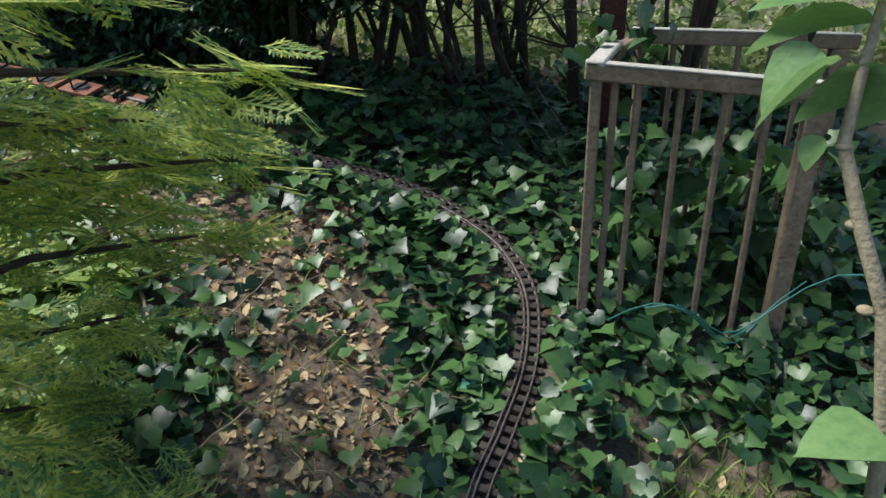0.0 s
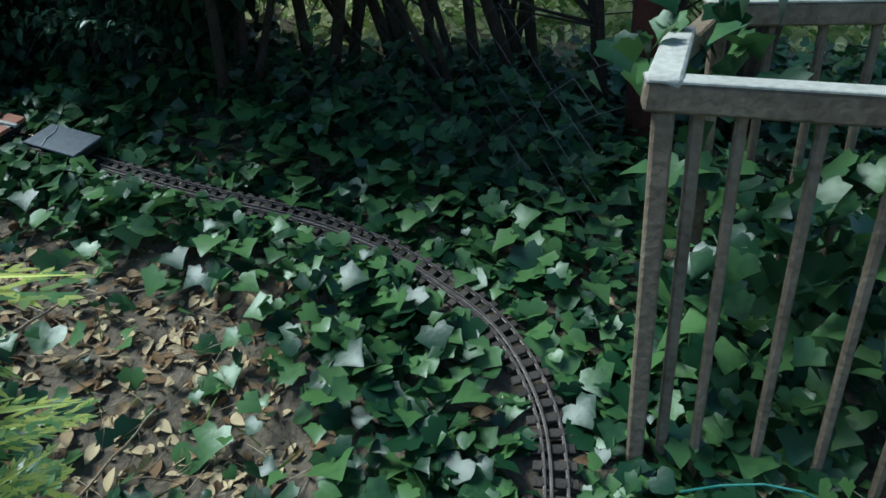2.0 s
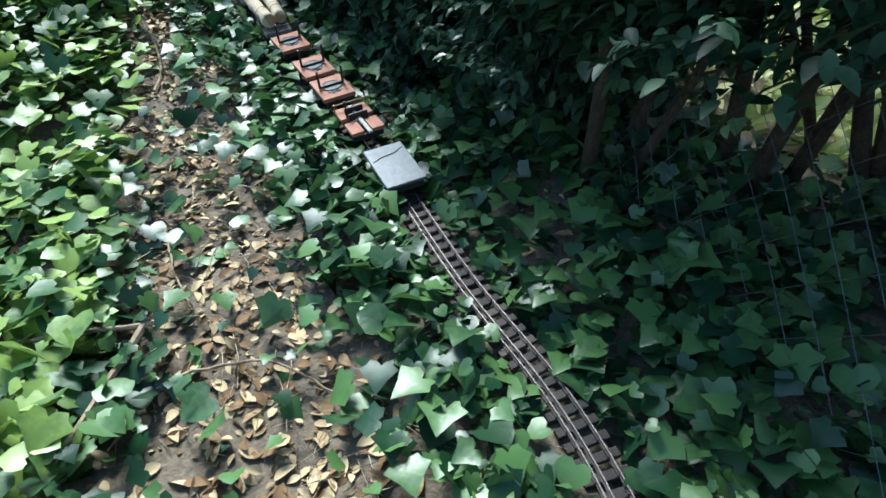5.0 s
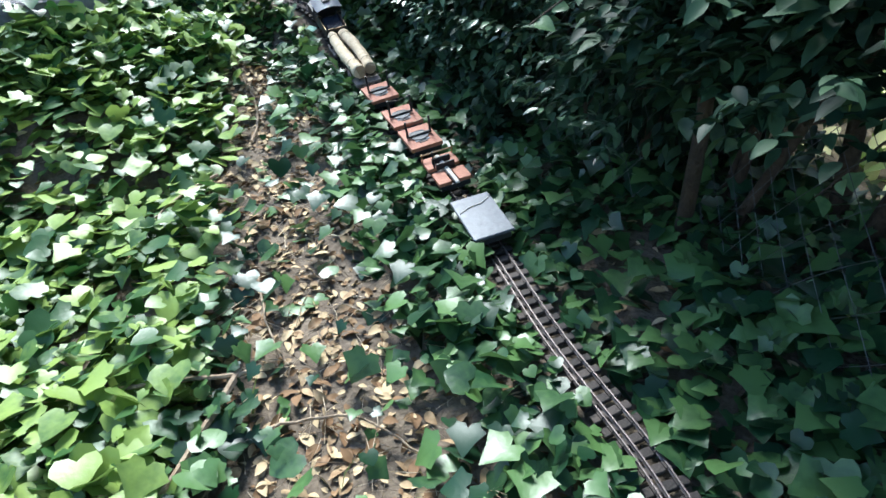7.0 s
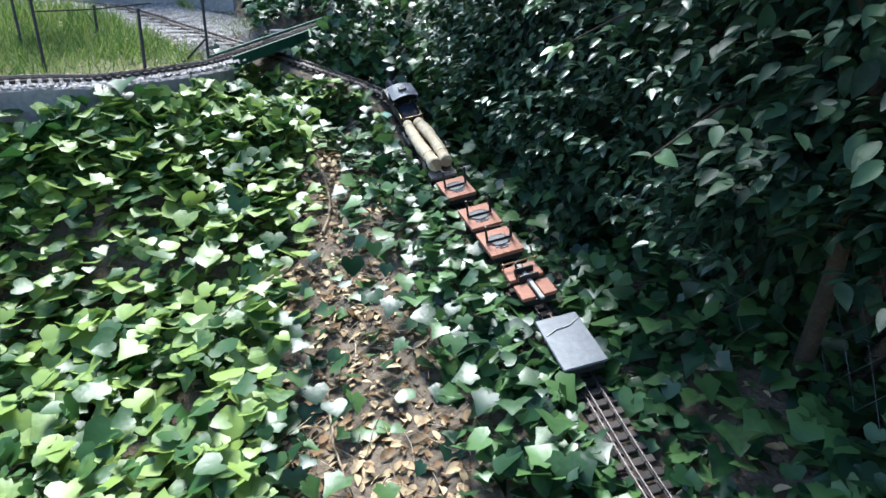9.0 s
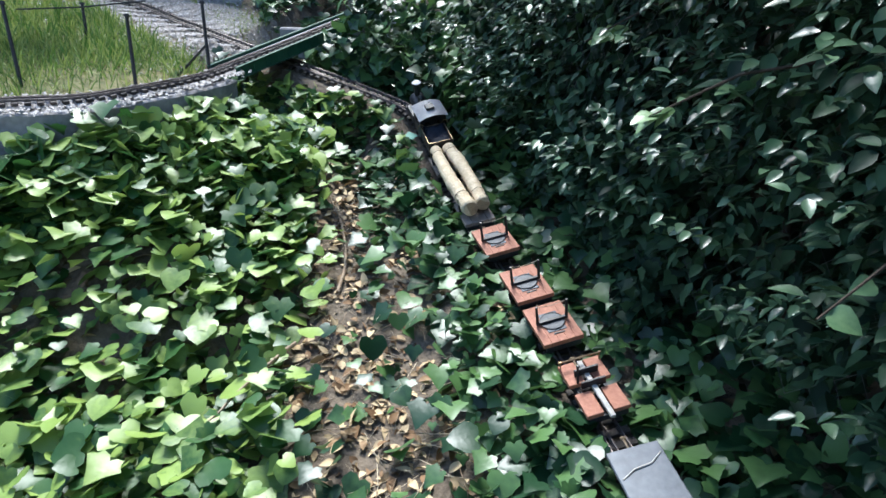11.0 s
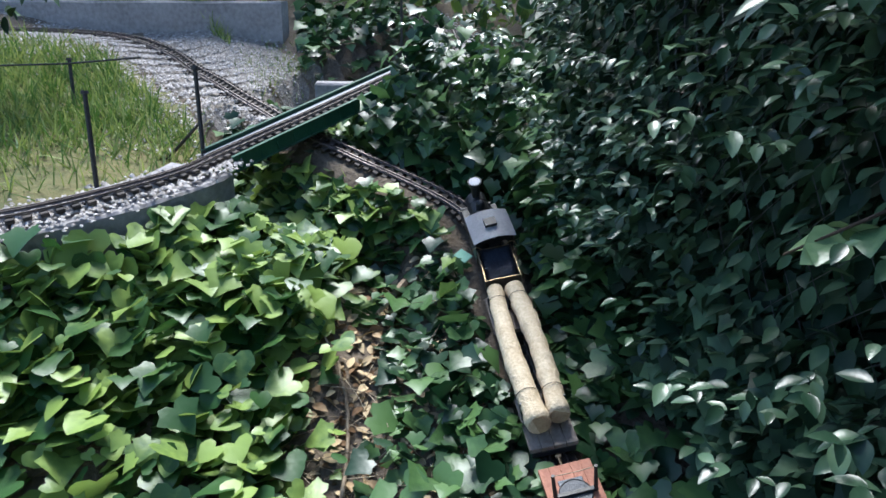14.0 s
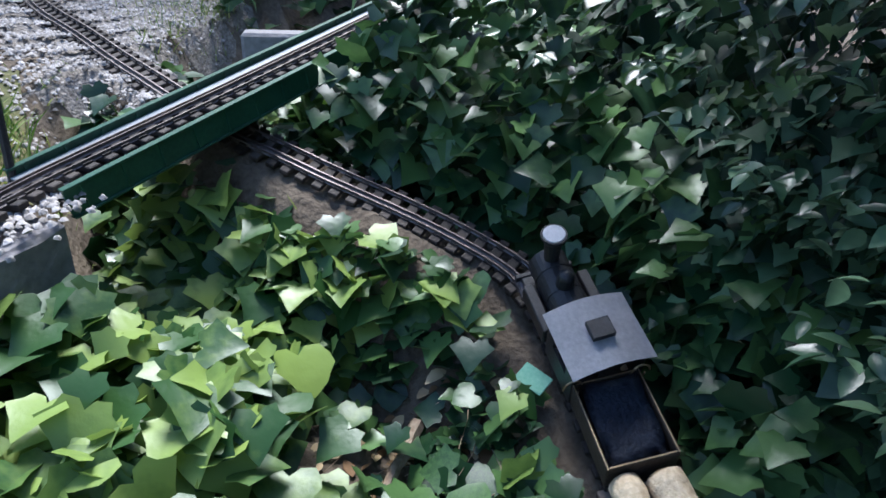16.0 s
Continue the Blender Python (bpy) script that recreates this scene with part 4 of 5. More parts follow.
stick([(-0.4, 1.62, 0.02), (-0.1, 1.45, 0.02), (0.05, 1.4, 0.02)], 0.003, "thin brown twig on leaf litter")
for x, y, a in ((-2.87, 3.13, 20), (0.33, 1.42, 40), (0.02, 1.42, -10)):
    bm = box(bmesh.new(), (0.05, 0.035, 0.003), Matrix.Translation((x, y, float(ground_at(x, y)) + 0.05)) @ pose(0, 0, 0, 25, 10, a), 0.0008)
    rod(bm, (x, y, float(ground_at(x, y)) - 0.02), (x, y, float(ground_at(x, y)) + 0.048), 0.002, seg=6)
    tagged(new("plant_label", mesh_of(bm, M_SIGN)), "small pale green card on a peg beside the track", "plant label", "cards beside the track")

# ---- hedge and trees along the far side of the line ----
S_A, S_B, S_END = nearest(LOW, 0.2, 1.9), nearest(LOW, -0.9, 2.6), nearest(LOW, -3.3, 3.07)


def hedge_points(n, s0, s1, dmin, dmax, h0, h1, power=1.0):
    s = rng.uniform(s0, s1, n)
    d = -(dmin + (dmax - dmin) * rng.random(n) ** power)
    h = rng.uniform(h0, h1, n)
    pos = np.stack([np.interp(s, LOW.s, LOW.p[:, k]) for k in range(3)], 1)
    nx = np.stack([np.interp(s + 0.02, LOW.s, LOW.p[:, k]) - np.interp(s - 0.02, LOW.s, LOW.p[:, k]) for k in range(2)], 1)
    nx /= np.linalg.norm(nx, axis=1)[:, None]
    pos[:, 0] += -nx[:, 1] * d
    pos[:, 1] += nx[:, 0] * d
    pos[:, 2] += h
    return pos, s, -d, h, np.arctan2(nx[:, 0], -nx[:, 1])


def hedge(name, n, s0, s1, dmin, dmax, h0, h1, shape, size, mat, label, power=1.0, gap=0.0, category="hedge"):
    pos, s, d, h, face = hedge_points(n, s0, s1, dmin, dmax, h0, h1, power)
    lumpy = np.sin(s * 6 + h * 4) * np.sin(h * 7.3 + s * 2.2) + 0.5 * np.sin(s * 17 + h * 11)
    belly = 0.12 * np.sin(h * 2.2) + 0.07 * lumpy
    keep = (d > dmin + 0.10 - belly) & (lumpy + rng.normal(0, 0.4, n) > gap - 1.0)
    # the hedge stops short of the bridge
    keep &= (pos[:, 0] > -2.7) | (pos[:, 1] > 2.02 - 0.498 * pos[:, 0])
    pos, face = pos[keep], face[keep]
    k = len(pos)
    ob = scatter(name, shape, pos, turn_matrices(face - 1.57 + rng.normal(0, 0.9, k), rng.normal(-0.65, 0.4, k), rng.normal(0, 0.4, k)), rng.uniform(size[0], size[1], k), mat)
    return tagged(ob, label, category, kind="stuff")


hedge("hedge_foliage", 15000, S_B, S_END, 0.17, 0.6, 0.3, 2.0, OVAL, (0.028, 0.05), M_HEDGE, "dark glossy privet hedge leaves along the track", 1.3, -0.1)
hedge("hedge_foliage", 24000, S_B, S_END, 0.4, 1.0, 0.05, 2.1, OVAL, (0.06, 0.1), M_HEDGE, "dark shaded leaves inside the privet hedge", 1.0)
hedge("hedge_ivy", 6500, S_B + 0.7, S_END, 0.17, 0.38, 0.05, 0.5, IVY, (0.028, 0.046), M_HEDGE, "ivy climbing the foot of the hedge", 1.2, 0.1, "ivy")
hedge("tree_foliage", 3600, S_A - 0.5, S_B, 0.5, 2.0, 0.85, 3.0, OVAL, (0.045, 0.08), M_HEDGE, "dark leaves of small trees behind the track", 0.8, 0.55)
hedge("tree_foliage", 1300, S_A + 0.6, S_B + 0.4, 0.2, 0.7, 0.6, 1.4, OVAL, (0.045, 0.075), M_HEDGE, "dark leaves on branches overhanging the track", 1.0, 0.6)

# two leaf layers above the view, added only to block sun and sky
hedge("tree_canopy", 7000, S_A, S_B + 1.0, 0.22, 1.4, 2.1, 2.9, OVAL, (0.07, 0.11), M_HEDGE, "unseen dark leaves added above the hedge to shade it", 1.0, -0.6, "tree crown")
hedge("tree_canopy", 1800, S_A + 0.5, S_B + 0.5, 1.5, 2.5, 1.9, 2.8, OVAL, (0.07, 0.11), M_HEDGE, "unseen dark leaves added behind the hedge to shade the track side", 1.0, -0.6, "tree crown")
# the hedge runs straight on past the bridge end
n = 9500
run = rng.random(n)
deep = 0.7 * rng.random(n) ** 1.3
high = rng.uniform(0.75, 2.7, n)
far_run = np.stack([-3.2 - 2.2 * run + 0.53 * deep, 3.63 + 1.4 * run + 0.85 * deep + 0.06 * np.sin(run * 30 + high * 6), high], 1)
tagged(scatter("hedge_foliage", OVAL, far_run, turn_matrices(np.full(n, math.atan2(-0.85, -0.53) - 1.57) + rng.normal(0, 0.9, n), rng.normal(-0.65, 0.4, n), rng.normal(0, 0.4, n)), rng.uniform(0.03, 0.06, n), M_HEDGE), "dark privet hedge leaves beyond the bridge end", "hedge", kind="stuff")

# leafy shoots that stand out of the hedge face, skylight painted into their lighter colour
def shoots(name, n, per, s0, s1, dmin, dmax, h0, h1, size, mat, label):
    pos, s_at, off, up, face = hedge_points(n, s0, s1, dmin, dmax, h0, h1)
    keep = np.sin(s_at * 5 + up * 3) * np.sin(up * 6 + s_at * 2) + rng.normal(0, 0.35, n) > -0.2
    keep &= dist_line(pos[:, :2], HIGH.p[::6, :2]) > 0.2
    pos, face = np.repeat(pos[keep], per, 0), np.repeat(face[keep], per)
    k = len(pos)
    along_twig = np.tile(np.linspace(0, 1, per), k // per)
    way = face + np.repeat(rng.normal(0, 0.7, k // per), per)
    reach = np.repeat(rng.uniform(0.08, 0.18, k // per), per) * along_twig
    pos = pos + np.stack([np.cos(way) * reach, np.sin(way) * reach, 0.25 * reach], 1) + rng.normal(0, 0.006, (k, 3))
    side = np.where(np.arange(k) % 2 == 0, 1, -1) * rng.uniform(0.5, 1.1, k)
    ob = scatter(name, OVAL, pos, turn_matrices(way - 1.57 + side, rng.normal(-0.15, 0.3, k), rng.normal(0, 0.3, k)), rng.uniform(size[0], size[1], k), mat)
    return tagged(ob, label, "hedge", kind="stuff")


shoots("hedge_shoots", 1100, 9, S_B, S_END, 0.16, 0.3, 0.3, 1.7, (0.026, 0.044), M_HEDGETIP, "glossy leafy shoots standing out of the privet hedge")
shoots("shrub_shoots", 420, 9, nearest(LOW, -0.3, 2.38), nearest(LOW, -1.0, 2.64), 0.14, 0.6, 0.55, 0.95, (0.034, 0.055), M_HEDGE, "dark glossy shoots of the shrub overhanging the track")
hedge("shrub_foliage", 4200, nearest(LOW, -0.3, 2.38), nearest(LOW, -1.4, 2.78), 0.12, 0.8, 0.75, 1.7, OVAL, (0.045, 0.075), M_HEDGE, "dark shaded leaves of the shrub overhanging the track", 0.8, 0.1)

# the ivy face that rises behind the line between the bend and the bridge
pos, s_at, off, up, face = hedge_points(2600, nearest(LOW, -2.6, 3.15), nearest(LOW, -3.56, 2.87), 0.1, 0.5, 0.0, 0.5, 1.2)
keep = (up < 0.06 + off * 1.1) & (dist_line(pos[:, :2], HIGH.p[::6, :2]) > 0.12)
pos, face = pos[keep], face[keep]
k = len(pos)
tagged(scatter("ivy_bank", IVY, pos, turn_matrices(face - 1.57 + rng.normal(0, 0.8, k), rng.normal(-0.5, 0.4, k), rng.normal(0, 0.4, k)), rng.uniform(0.04, 0.075, k), M_IVY), "glossy ivy climbing the bank behind the lower track", "ivy", kind="stuff")

# sprays of larger leaves that hang out over the line
def hanging_spray(x, y, z, n, size, yaw, label):
    t = thing("leafy_branch", label, "branch", "branches hanging over the line")
    a = Vector((x, y, z))
    back = Vector((0.32 * math.cos(yaw), 0.32 * math.sin(yaw), 0.12))
    pts = [a + back * u + Vector((0, 0, 0.03 * math.sin(u * 3))) for u in (1.6, 1.0, 0.5, 0.0)]
    part("twig", tube(bmesh.new(), pts, [0.006, 0.004, 0.003, 0.0015], 6), M_BARK, t)
    for i in range(n):
        u = rng.uniform(0, 1.2)
        p = a + back * u
        m = Matrix.Translation(p) @ pose(0, 0, 0, rng.uniform(-60, 5), rng.uniform(-40, 40), math.degrees(yaw) + 90 + rng.normal(0, 55))
        k = size * rng.uniform(0.7, 1.15)
        v = [m @ (Vector(q) * k) for q in BROAD[0]]
        o = raw("leaf", [q[:] for q in v], BROAD[1], M_SPRAY, t, True)


hanging_spray(-1.06, 2.42, 1.67, 9, 0.062, 0.75, "spray of broad pale green leaves hanging from the hedge")
hanging_spray(-1.34, 2.7, 1.4, 12, 0.048, 0.9, "spray of glossy green leaves hanging from the hedge")
hanging_spray(-0.9, 2.56, 1.24, 6, 0.04, 1.4, "spray of green leaves hanging from the hedge")
hanging_spray(-0.4, 2.85, 0.95, 5, 0.045, 1.3, "light green leaf pair on a twig over the track")
hanging_spray(-1.75, 2.95, 1.5, 10, 0.05, 1.1, "spray of leaves on the hedge face")
hanging_spray(-2.45, 3.36, 1.3, 12, 0.05, 1.2, "spray of pale leaves on the hedge face")


def small_tree(x, y, h, r, lean, label, n=3, limbs=3):
    t = thing("tree", label, "tree", "small trees behind the track")
    z = float(ground_at(x, y)) - 0.05
    for i in range(n):
        a = rng.uniform(0, 6.28)
        l1, l2 = lean[0] + 0.5 * math.cos(a), lean[1] + 0.3 * math.sin(a)
        foot = Vector((x + 0.07 * math.cos(a), y + 0.07 * math.sin(a), z))
        bow = rng.normal(0, 0.07, 2)
        pts = [foot]
        for u in (0.15, 0.32, 0.5, 0.75, 1.0):
            k = math.sin(u * 3.14)
            pts.append(foot + Vector((l1 * u * h * 0.5 + bow[0] * k + rng.normal(0, 0.018), l2 * u * h * 0.5 + bow[1] * k + rng.normal(0, 0.018), h * u)))
        rr = r * rng.uniform(0.45, 1.1)
        part("stem", tube(bmesh.new(), pts, [rr * 1.25, rr, rr * 0.85, rr * 0.7, rr * 0.55, rr * 0.35], 8), M_BARK, t, smooth=True)
        for j in range(limbs):
            u = rng.uniform(0.12, 0.75)
            q = pts[max(1, min(4, int(u * 6)))].copy()
            e = q + Vector((rng.normal(0, 0.28), rng.normal(-0.05, 0.22), rng.uniform(0.05, 0.42)))
            half = q.lerp(e, 0.5) + Vector((0, 0, rng.normal(0.02, 0.03)))
            limb = part("limb", tube(bmesh.new(), [q, half, e], [rr * 0.36, rr * 0.24, rr * 0.1], 6), M_BARK, t)
            for m in range(2):
                b = half.lerp(e, rng.random())
                f = b + Vector((rng.normal(0, 0.13), rng.normal(0, 0.1), rng.uniform(-0.05, 0.2)))
                part("twig", tube(bmesh.new(), [b, b.lerp(f, 0.5) + Vector((0, 0, 0.012)), f], [0.0032, 0.0024, 0.001], 4), M_BARK, limb)


for x, y in ((-0.75, 3.1), (-0.42, 3.3), (-0.12, 3.35), (0.1, 3.2), (0.36, 3.32), (0.62, 3.12), (-1.3, 3.35), (0.95, 2.95), (0.25, 3.6), (-0.3, 3.7)):
    small_tree(x, y, 2.4, 0.021, (rng.normal(0, 0.15), rng.normal(0.0, 0.1)), "slim dark many-stemmed tree with bare twigs rising from ivy", 4, 4)
bm = tube(bmesh.new(), [(0.66, 2.86, float(ground_at(0.66, 2.86)) - 0.05), (0.67, 2.87, 1.1), (0.7, 2.9, 1.8), (0.72, 2.95, 2.8)], [0.062, 0.055, 0.05, 0.04], 12)
part("trunk", bm, M_REDBARK, thing("tree", "stout tree with dark reddish-brown trunk behind the pen", "tree", "small trees behind the track"), smooth=True)
for x, y in ((-1.12, 3.15), (-1.9, 3.3), (-2.6, 3.6)):
    small_tree(x, y, 2.2, 0.024, (0, 0.05), "dark hedge stems inside the foliage", 2, 0)

# a tree beside the lawn whose boughs hang over the wall;
# only the low bough shows, the unseen high crown is added for shade
lawn_tree = thing("tree", "tall leafy tree with boughs drooping over the lawn", "tree")
tx, ty = -5.6, -0.9
tz0 = float(ground_at(tx, ty))
part("trunk", tube(bmesh.new(), [(tx, ty, tz0 - 0.05), (tx + 0.03, ty + 0.05, tz0 + 1.1), (tx + 0.15, ty + 0.3, tz0 + 2.2)], [0.09, 0.08, 0.06], 12), M_BARK, lawn_tree, smooth=True)
for e in ((-4.2, 2.0, 3.0), (-3.9, 2.8, 3.1), (-4.7, 1.4, 3.2), (-5.1, 2.1, 3.3), (-4.2, 1.95, 1.9)):
    part("bough", tube(bmesh.new(), [(tx + 0.1, ty + 0.2, tz0 + 1.9), (tx + 0.5, ty + 1.3, 3.2), e], [0.04, 0.028, 0.008], 7), M_BARK, lawn_tree)
n = 140
cc = np.concatenate([rng.normal((-4.3, 2.2, 3.15), (0.45, 0.5, 0.2), (n, 3)), rng.normal((-4.22, 1.95, 1.82), (0.06, 0.09, 0.09), (110, 3))])
tagged(scatter("crown", OVAL, cc, turn_matrices(rng.uniform(0, 6.3, len(cc)), rng.normal(-0.4, 0.4, len(cc)), rng.normal(0, 0.4, len(cc))), rng.uniform(0.05, 0.1, len(cc)), M_HEDGE, lawn_tree), "dark green leaves of the low bough and of the unseen shading crown", kind="stuff")

# shrubs and fallen leaves beyond the trees, strong sun put into their pale colour
p = np.stack([rng.uniform(-3, 4.5, 8000), rng.uniform(4.6, 6.6, 8000), rng.uniform(-0.1, 1.5, 8000)], 1)
p = np.concatenate([p, np.stack([rng.uniform(-1.2, 4.5, 11000), rng.uniform(3.75, 5.0, 11000), rng.uniform(0, 1, 11000) ** 1.6 * 1.0], 1)])
p = p[np.sin(p[:, 0] * 3 + p[:, 2] * 2) * np.sin(p[:, 2] * 4 + p[:, 1]) + rng.normal(0, 0.4, len(p)) > -0.35]
p = np.concatenate([p, np.stack([rng.uniform(-0.8, 5.0, 9000), rng.uniform(3.6, 8.5, 9000), rng.uniform(0.1, 0.2, 9000)], 1)])
p[:, 2] += bed(p[:, 0], 3.3) - 0.1
tagged(scatter("far_shrubs", OVAL, p, turn_matrices(rng.uniform(0, 6.3, len(p)), rng.normal(-0.4, 0.5, len(p)), rng.normal(0, 0.5, len(p))), rng.uniform(0.05, 0.11, len(p)), M_FARLEAF), "yellow-green shrubs and ground leaves beyond the trees, coloured as sunlit", "shrubs", kind="stuff")
p = np.stack([rng.uniform(-9.5, -5.2, 15000), rng.uniform(-1.5, 6.5, 15000), rng.uniform(0, 1.9, 15000)], 1)
p = p[p[:, 0] < -6.6 + 0.45 * p[:, 1]]
p[:, 2] += 1.35
tagged(scatter("far_shrubs", OVAL, p, turn_matrices(rng.uniform(0, 6.3, len(p)), rng.normal(-0.4, 0.5, len(p)), rng.normal(0, 0.5, len(p))), rng.uniform(0.09, 0.18, len(p)), M_IVYSUNLIT), "green shrubs behind the low garden wall", "shrubs", kind="stuff")


# ---- wire netting along the hedge ----
def netting(s0, s1, d, h0, h1, cell, label):
    bm = bmesh.new()
    step = cell * 1.7

    def at(s, h):
        q = LOW.at(s) @ Vector((0, -d - 0.05 * math.sin(s * 3), 0))
        return Vector((q.x, q.y, q.z + h)) + Vector((0, -0.03 * math.sin(h * 5 + s), 0))

    k = 0
    h = h0
    nrow = int((h1 - h0) / cell)
    ncol = int((s1 - s0) / step)
    for i in range(ncol):
        for j in range(nrow):
            a = at(s0 + (i + 0.5 * (j % 2)) * step, h0 + j * cell)
            for s in (-0.5, 0.5):
                b = at(s0 + (i + 0.5 * (j % 2) + s) * step, h0 + (j + 1) * cell)
                tube(bm, [a, b], 0.0008, 3)
    return tagged(new("wire_netting", mesh_of(bm, M_WIRE)), label, "wire netting", kind="structure")


netting(nearest(LOW, 0.1, 2.07), nearest(LOW, -1.0, 2.63), 0.42, 0.05, 0.6, 0.055, "sagging galvanised wire netting behind the track")
netting(nearest(LOW, -1.0, 2.63), nearest(LOW, -3.0, 3.24), 0.3, 0.1, 0.85, 0.05, "grey wire netting over the hedge foot")

# ---- wooden pen ----
pen = thing("wooden_pen", "weathered wooden railing pen with square balusters standing in ivy", "railing")
A, B, D, E2 = Vector((0.37, 1.72, 1.0)), Vector((0.9, 1.62, 0.95)), Vector((0.6, 2.15, 1.03)), Vector((1.2, 2.1, 1.0))


def beam(a, b, w, h, name, mat, parent, label=""):
    a, b = Vector(a), Vector(b)
    d = b - a
    m = Matrix.Translation((a + b) / 2) @ d.to_track_quat("X", "Z").to_matrix().to_4x4()
    return part(name, box(bmesh.new(), (d.length, w, h), m, 0.004), mat, parent, label)


def post(p, w, name, parent, z1):
    z0 = float(ground_at(p.x, p.y)) - 0.05
    return part(name, box(bmesh.new(), (w, w, z1 - z0), Matrix.Translation((p.x, p.y, (z0 + z1) / 2)) @ pose(0, 0, 0, 0, 0, -12), 0.004), M_GREYWOOD, parent)


for a, b, n in ((A, B, 4), (D, E2, 5)):
    d = (b - a).normalized()
    beam(a - d * 0.03, b + d * 0.05, 0.05, 0.042, "top_rail", M_GREYWOOD, pen, "weathered wooden top rail")
    # thin lighter slab that paints the sun on the rail's upper face
    beam(a - d * 0.03 + Vector((0, 0, 0.0235)), b + d * 0.05 + Vector((0, 0, 0.0235)), 0.052, 0.005, "rail_lit_top", M_GREYWOODTOP, pen, "top face in a lighter, sunlit wood colour")
    post(a, 0.031, "corner_post", pen, a.z - 0.02)
    post(b, 0.05, "corner_post", pen, b.z - 0.02)
    for i in range(n):
        q = a.lerp(b, (i + 1) / (n + 1))
        post(q, 0.017, "baluster", pen, q.z - 0.02)
beam(A + Vector((-0.01, -0.02, 0.02)), A + Vector((0.11, 0.29, 0.03)), 0.05, 0.02, "side_rail", M_GREYWOODTOP, pen, "side rail stub in the lighter, sunlit wood colour")
beam(A + Vector((0.1, 0.26, 0.0)), D, 0.04, 0.035, "side_rail", M_GREYWOOD, pen)
post(A + Vector((0.05, 0.0, 0)), 0.02, "corner_batten", pen, A.z - 0.02)
bm = bmesh.new()
for k in range(4):
    pts = [(0.42 + 0.25 * u + 0.05 * k, 1.6 - 0.08 * k - 0.1 * math.sin(u * 2 + k), float(ground_at(0.5, 1.6)) + 0.12 + 0.1 * math.sin(u * 3 + k) + 0.05 * k) for u in np.linspace(0, 1.6, 9)]
    tube(bm, pts, 0.0022, 5)
tagged(new("green_wire", mesh_of(bm, M_GREENWIRE)), "loose loops of green garden wire against the pen", "wire")
# ivy on the pen's corner and inside it
p = np.stack([rng.normal(0.5, 0.07, 30), rng.normal(2.0, 0.08, 30), rng.normal(1.02, 0.07, 30)], 1)
q = np.stack([rng.uniform(0.45, 1.25, 420), rng.uniform(1.72, 2.15, 420), rng.uniform(0.15, 0.75, 420)], 1)
p = np.concatenate([p, q])
tagged(scatter("ivy_on_pen", IVY, p, turn_matrices(rng.uniform(0, 6.3, len(p)), rng.normal(-0.7, 0.4, len(p)), rng.normal(0, 0.4, len(p))), rng.uniform(0.05, 0.085, len(p)), M_IVY), "ivy growing through the wooden pen", "ivy", kind="stuff")

# ---- conifer ----
con = thing("conifer", "golden-green conifer with flat feathery drooping sprays", "conifer")
trunk_at = Vector((-1.15, 0.85, 0))
tz = float(ground_at(trunk_at.x, trunk_at.y))
part("trunk", tube(bmesh.new(), [(trunk_at.x, trunk_at.y, tz - 0.05), (trunk_at.x, trunk_at.y, tz + 1.0), (trunk_at.x - 0.02, trunk_at.y, tz + 2.3)], [0.05, 0.04, 0.015], 10), M_BARK, con)
cp, ca, cpt, cs = [], [], [], []
tips = [(-0.2, 1.12, 1.12), (-0.3, 1.2, 0.95), (-0.42, 1.25, 0.78), (-0.62, 1.2, 0.62), (-0.75, 1.05, 0.5), (-0.45, 0.95, 1.28), (-0.62, 1.0, 1.42), (-0.5, 1.3, 1.0), (-0.75, 1.3, 0.9), (-0.85, 1.1, 1.15), (-0.7, 0.75, 0.8),
        (-0.62, 0.85, 0.32), (-0.48, 0.78, 0.42), (-0.8, 1.25, 1.55), (-0.95, 1.4, 1.25), (-1.0, 1.3, 0.7), (-0.6, 0.75, 0.55), (-0.38, 1.08, 1.05)]
for tip in tips:
    tip = Vector(tip)
    root = Vector((trunk_at.x, trunk_at.y, tip.z - 0.05))
    mid_p = root.lerp(tip, 0.5) + Vector((0, 0, 0.06))
    part("branch", tube(bmesh.new(), [root, mid_p, root.lerp(tip, 0.85) + Vector((0, 0, 0.02))], [0.012, 0.008, 0.003], 6), M_BARK, con)
    d = (tip - root).normalized()
    yaw = math.atan2(-d.x, d.y)
    for i in range(34):
        u = 0.3 + 0.7 * rng.random()
        side = rng.normal(0, 0.06) * (1.25 - u) * 2.2
        c = root.lerp(tip, u * 0.93) + Vector((d.y * -side, d.x * side, rng.normal(0.02, 0.03)))
        cp.append(c[:])
        ca.append(yaw - np.sign(side) * rng.uniform(0.1, 0.9))
        cpt.append(rng.normal(-0.15, 0.25))
        cs.append(rng.uniform(0.09, 0.18))
    cp.append((root.lerp(tip, 0.88))[:])
    ca.append(yaw)
    cpt.append(-0.1)
    cs.append(0.17)
cp = np.array(cp)
fol = scatter("sprays", SPRAY, cp, turn_matrices(np.array(ca), np.array(cpt), rng.normal(0, 0.35, len(cp))), np.array(cs), M_CONIFER, con)
tagged(fol, "feathery yellow-tipped green sprays", kind="stuff")

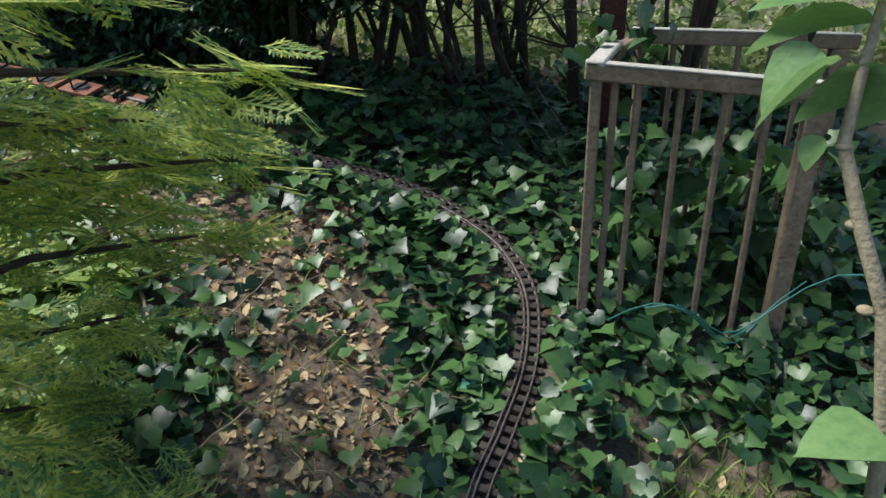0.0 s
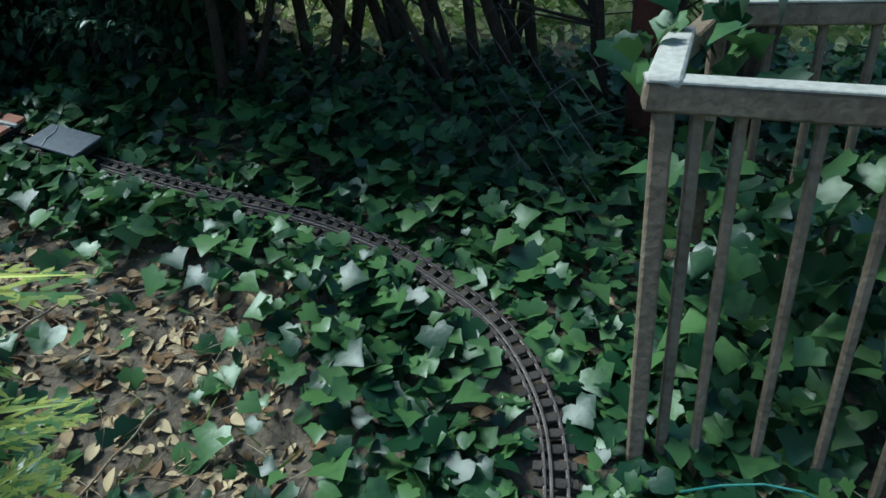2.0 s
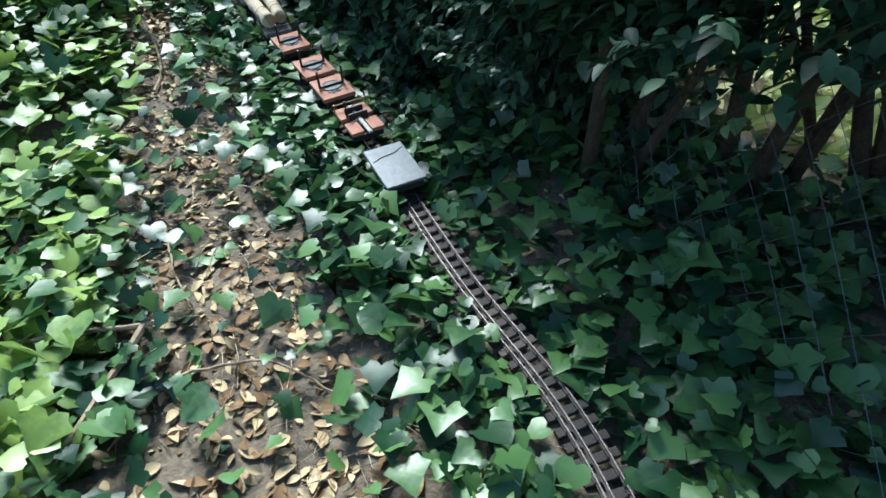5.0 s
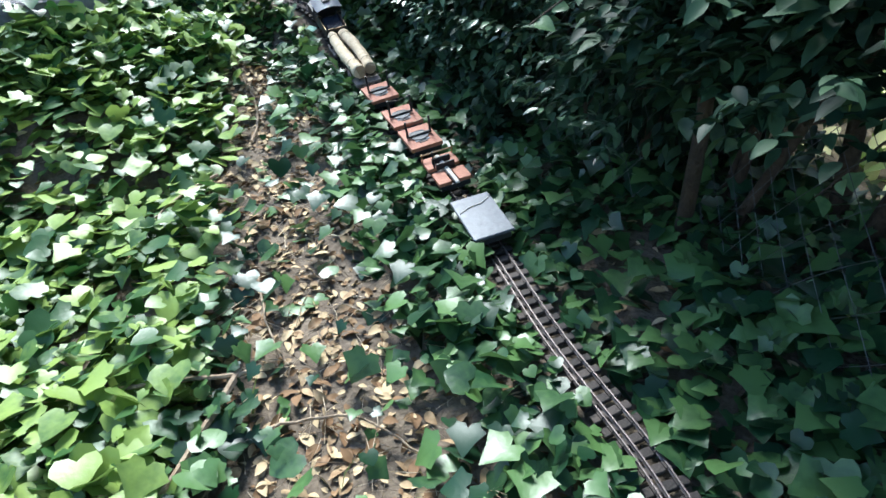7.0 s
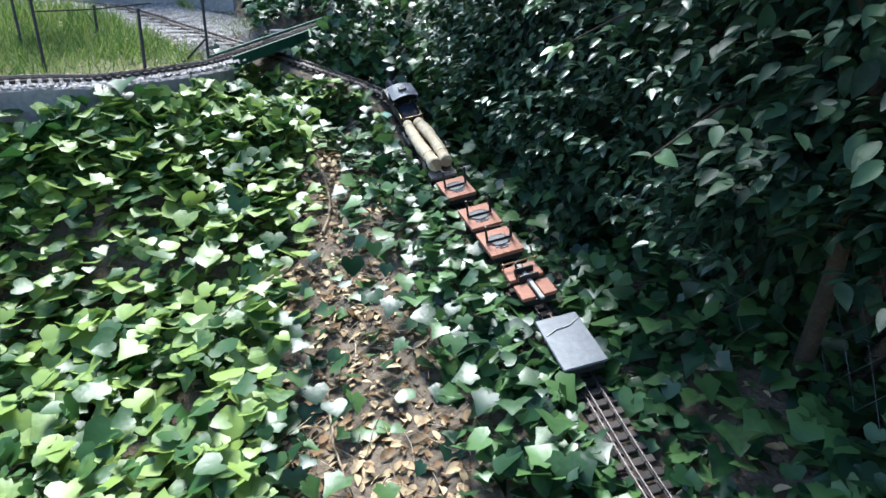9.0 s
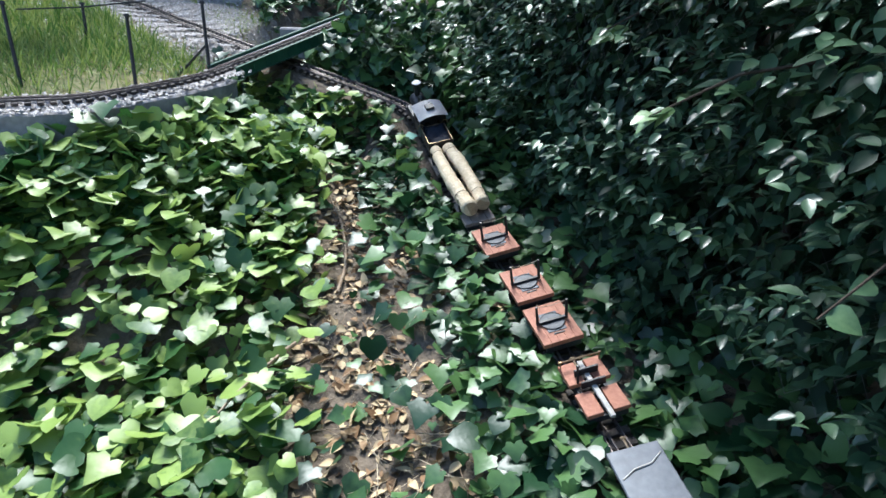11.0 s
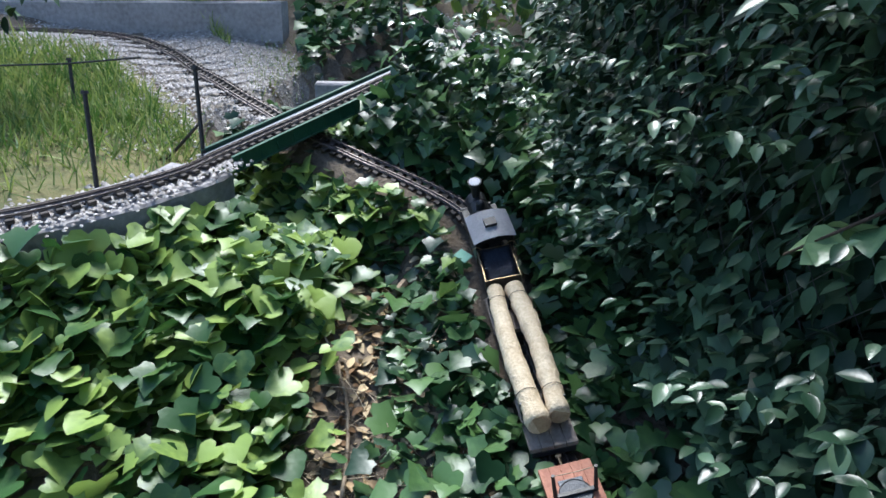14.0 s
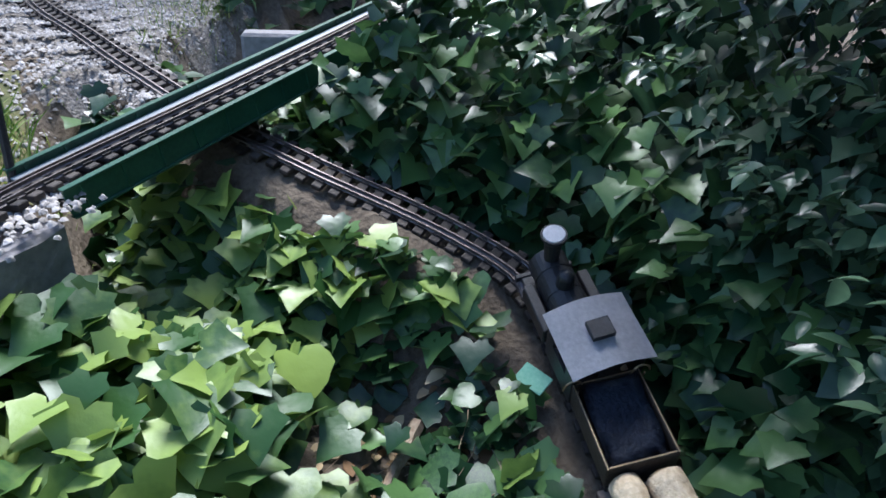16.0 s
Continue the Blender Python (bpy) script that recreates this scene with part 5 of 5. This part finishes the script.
# ---- broad-leaved sapling beside the pen ----
sap = thing("sapling", "broad-leaved sapling with a knotted pale stem", "sapling")
gz0 = float(ground_at(0.74, 0.86))
part("stem", tube(bmesh.new(), [(0.76, 0.84, gz0 - 0.03), (0.73, 0.89, 0.5), (0.7, 0.93, 0.73), (0.665, 0.99, 0.86), (0.635, 1.04, 0.99), (0.65, 1.06, 1.08), (0.7, 1.12, 1.3), (0.78, 1.2, 1.6)],
                  [0.016, 0.014, 0.0135, 0.0125, 0.011, 0.009, 0.007, 0.004], 10), M_BARKPALE, sap, smooth=True)
for z in (0.72, 0.86, 0.985):
    u = (z - 0.5) / 0.49
    bmesh_k = bmesh.new()
    bmesh.ops.create_icosphere(bmesh_k, subdivisions=2, radius=0.015, matrix=Matrix.Translation((0.73 - 0.095 * u, 0.89 + 0.15 * u, z)) @ Matrix.Diagonal((1, 1, 0.55, 1)))
    part("knot", bmesh_k, M_BARKPALE, sap, smooth=True)


def sap_leaf(x, y, z, k, rx, ry, rzz):
    m = Matrix.Translation((x, y, z)) @ pose(0, 0, 0, rx, ry, rzz)
    raw("leaf", [(m @ (Vector(q) * k))[:] for q in BROAD[0]], BROAD[1], M_BIGLEAF, sap, True)


for a in ((0.62, 1.07, 1.12, 0.16, -35, 10, 60), (0.6, 1.1, 1.13, 0.13, -50, -20, 100), (0.68, 1.1, 1.17, 0.2, -5, 15, 45), (0.7, 1.12, 1.2, 0.2, 10, -10, 75), (0.72, 1.06, 1.08, 0.17, -20, 25, 30),
          (0.7, 1.02, 1.1, 0.14, -40, 20, -20), (0.71, 0.86, 0.53, 0.15, 5, 0, 95), (0.71, 0.84, 0.5, 0.14, -5, 15, 60), (0.78, 1.0, 0.72, 0.14, -30, 0, -60), (0.6, 1.05, 1.0, 0.06, -60, 0, 110),
          (0.74, 1.16, 1.45, 0.2, -10, 10, 120), (0.72, 1.14, 1.35, 0.2, -10, 0, 300), (0.78, 1.2, 1.6, 0.2, 0, 10, 20)):
    sap_leaf(*a)

# tufts of grass on the bare soil beside the pen
g = np.concatenate([rng.normal((0.62, 1.1), (0.12, 0.1), (260, 2)), rng.normal((-0.5, 1.2), (0.25, 0.3), (200, 2))])
g = g[dist_line(g, LOWXY) > 0.07]
tagged(scatter("grass_tufts", BLADE, np.c_[g, ground_at(g[:, 0], g[:, 1])], turn_matrices(rng.uniform(0, 6.3, len(g)), rng.normal(0, 0.5, len(g)), rng.normal(0, 0.5, len(g))), rng.uniform(0.05, 0.13, len(g)), M_GRASS), "sparse grass blades on bare soil", "grass", kind="stuff")

# the ivy leaves that stand nearest to the line, one by one
vine = thing("ivy_plant", "trailing ivy with large glossy lobed leaves along the track", "ivy")
shapes = []
for sh in (IVY, ROUNDIVY):
    me = bpy.data.meshes.new("mesh")
    me.from_pydata(sh[0], [], sh[1])
    me.materials.append(M_IVY1)
    me.shade_smooth()
    shapes.append(me)
for i in range(300):
    s = rng.uniform(S_A - 0.3, nearest(LOW, -2.75, 3.19))
    d = rng.choice([-1, 1], p=[0.35, 0.65]) * rng.uniform(0.075, 0.3)
    q = LOW.at(s) @ Vector((0, d, 0))
    h = rng.uniform(0.02, 0.02 + abs(d) * 0.3)
    ob = new("leaf", shapes[int(rng.random() < 0.3)])
    ob.parent = vine
    k = rng.uniform(0.05, 0.08)
    ob.matrix_basis = Matrix.Translation((q.x, q.y, float(ground_at(q.x, q.y)) + h)) @ pose(0, 0, 0, rng.normal(-10, 22), rng.normal(0, 20), rng.uniform(0, 360)) @ Matrix.Diagonal((k, k, k, 1))

# unseen crown and limbs added to the sapling, above and beside the pen, for shade
n = 420
cc = np.stack([rng.normal(1.5, 0.35, n), rng.normal(1.9, 0.5, n), rng.uniform(1.7, 2.9, n)], 1)
crown = scatter("crown", BROAD, cc, turn_matrices(rng.uniform(0, 6.3, n), rng.normal(-0.3, 0.4, n), rng.normal(0, 0.4, n)), rng.uniform(0.14, 0.22, n), M_BIGLEAF, sap)
tagged(crown, "broad green leaves of an unseen crown added for shade", kind="stuff")
for e in ((1.3, 1.5, 2.1), (1.6, 2.1, 2.3), (1.4, 2.4, 2.2), (1.9, 1.8, 2.5)):
    part("limb", tube(bmesh.new(), [(0.78, 1.2, 1.58), (1.0, 1.4, 1.85), e], [0.006, 0.006, 0.003], 6), M_BARKPALE, sap)
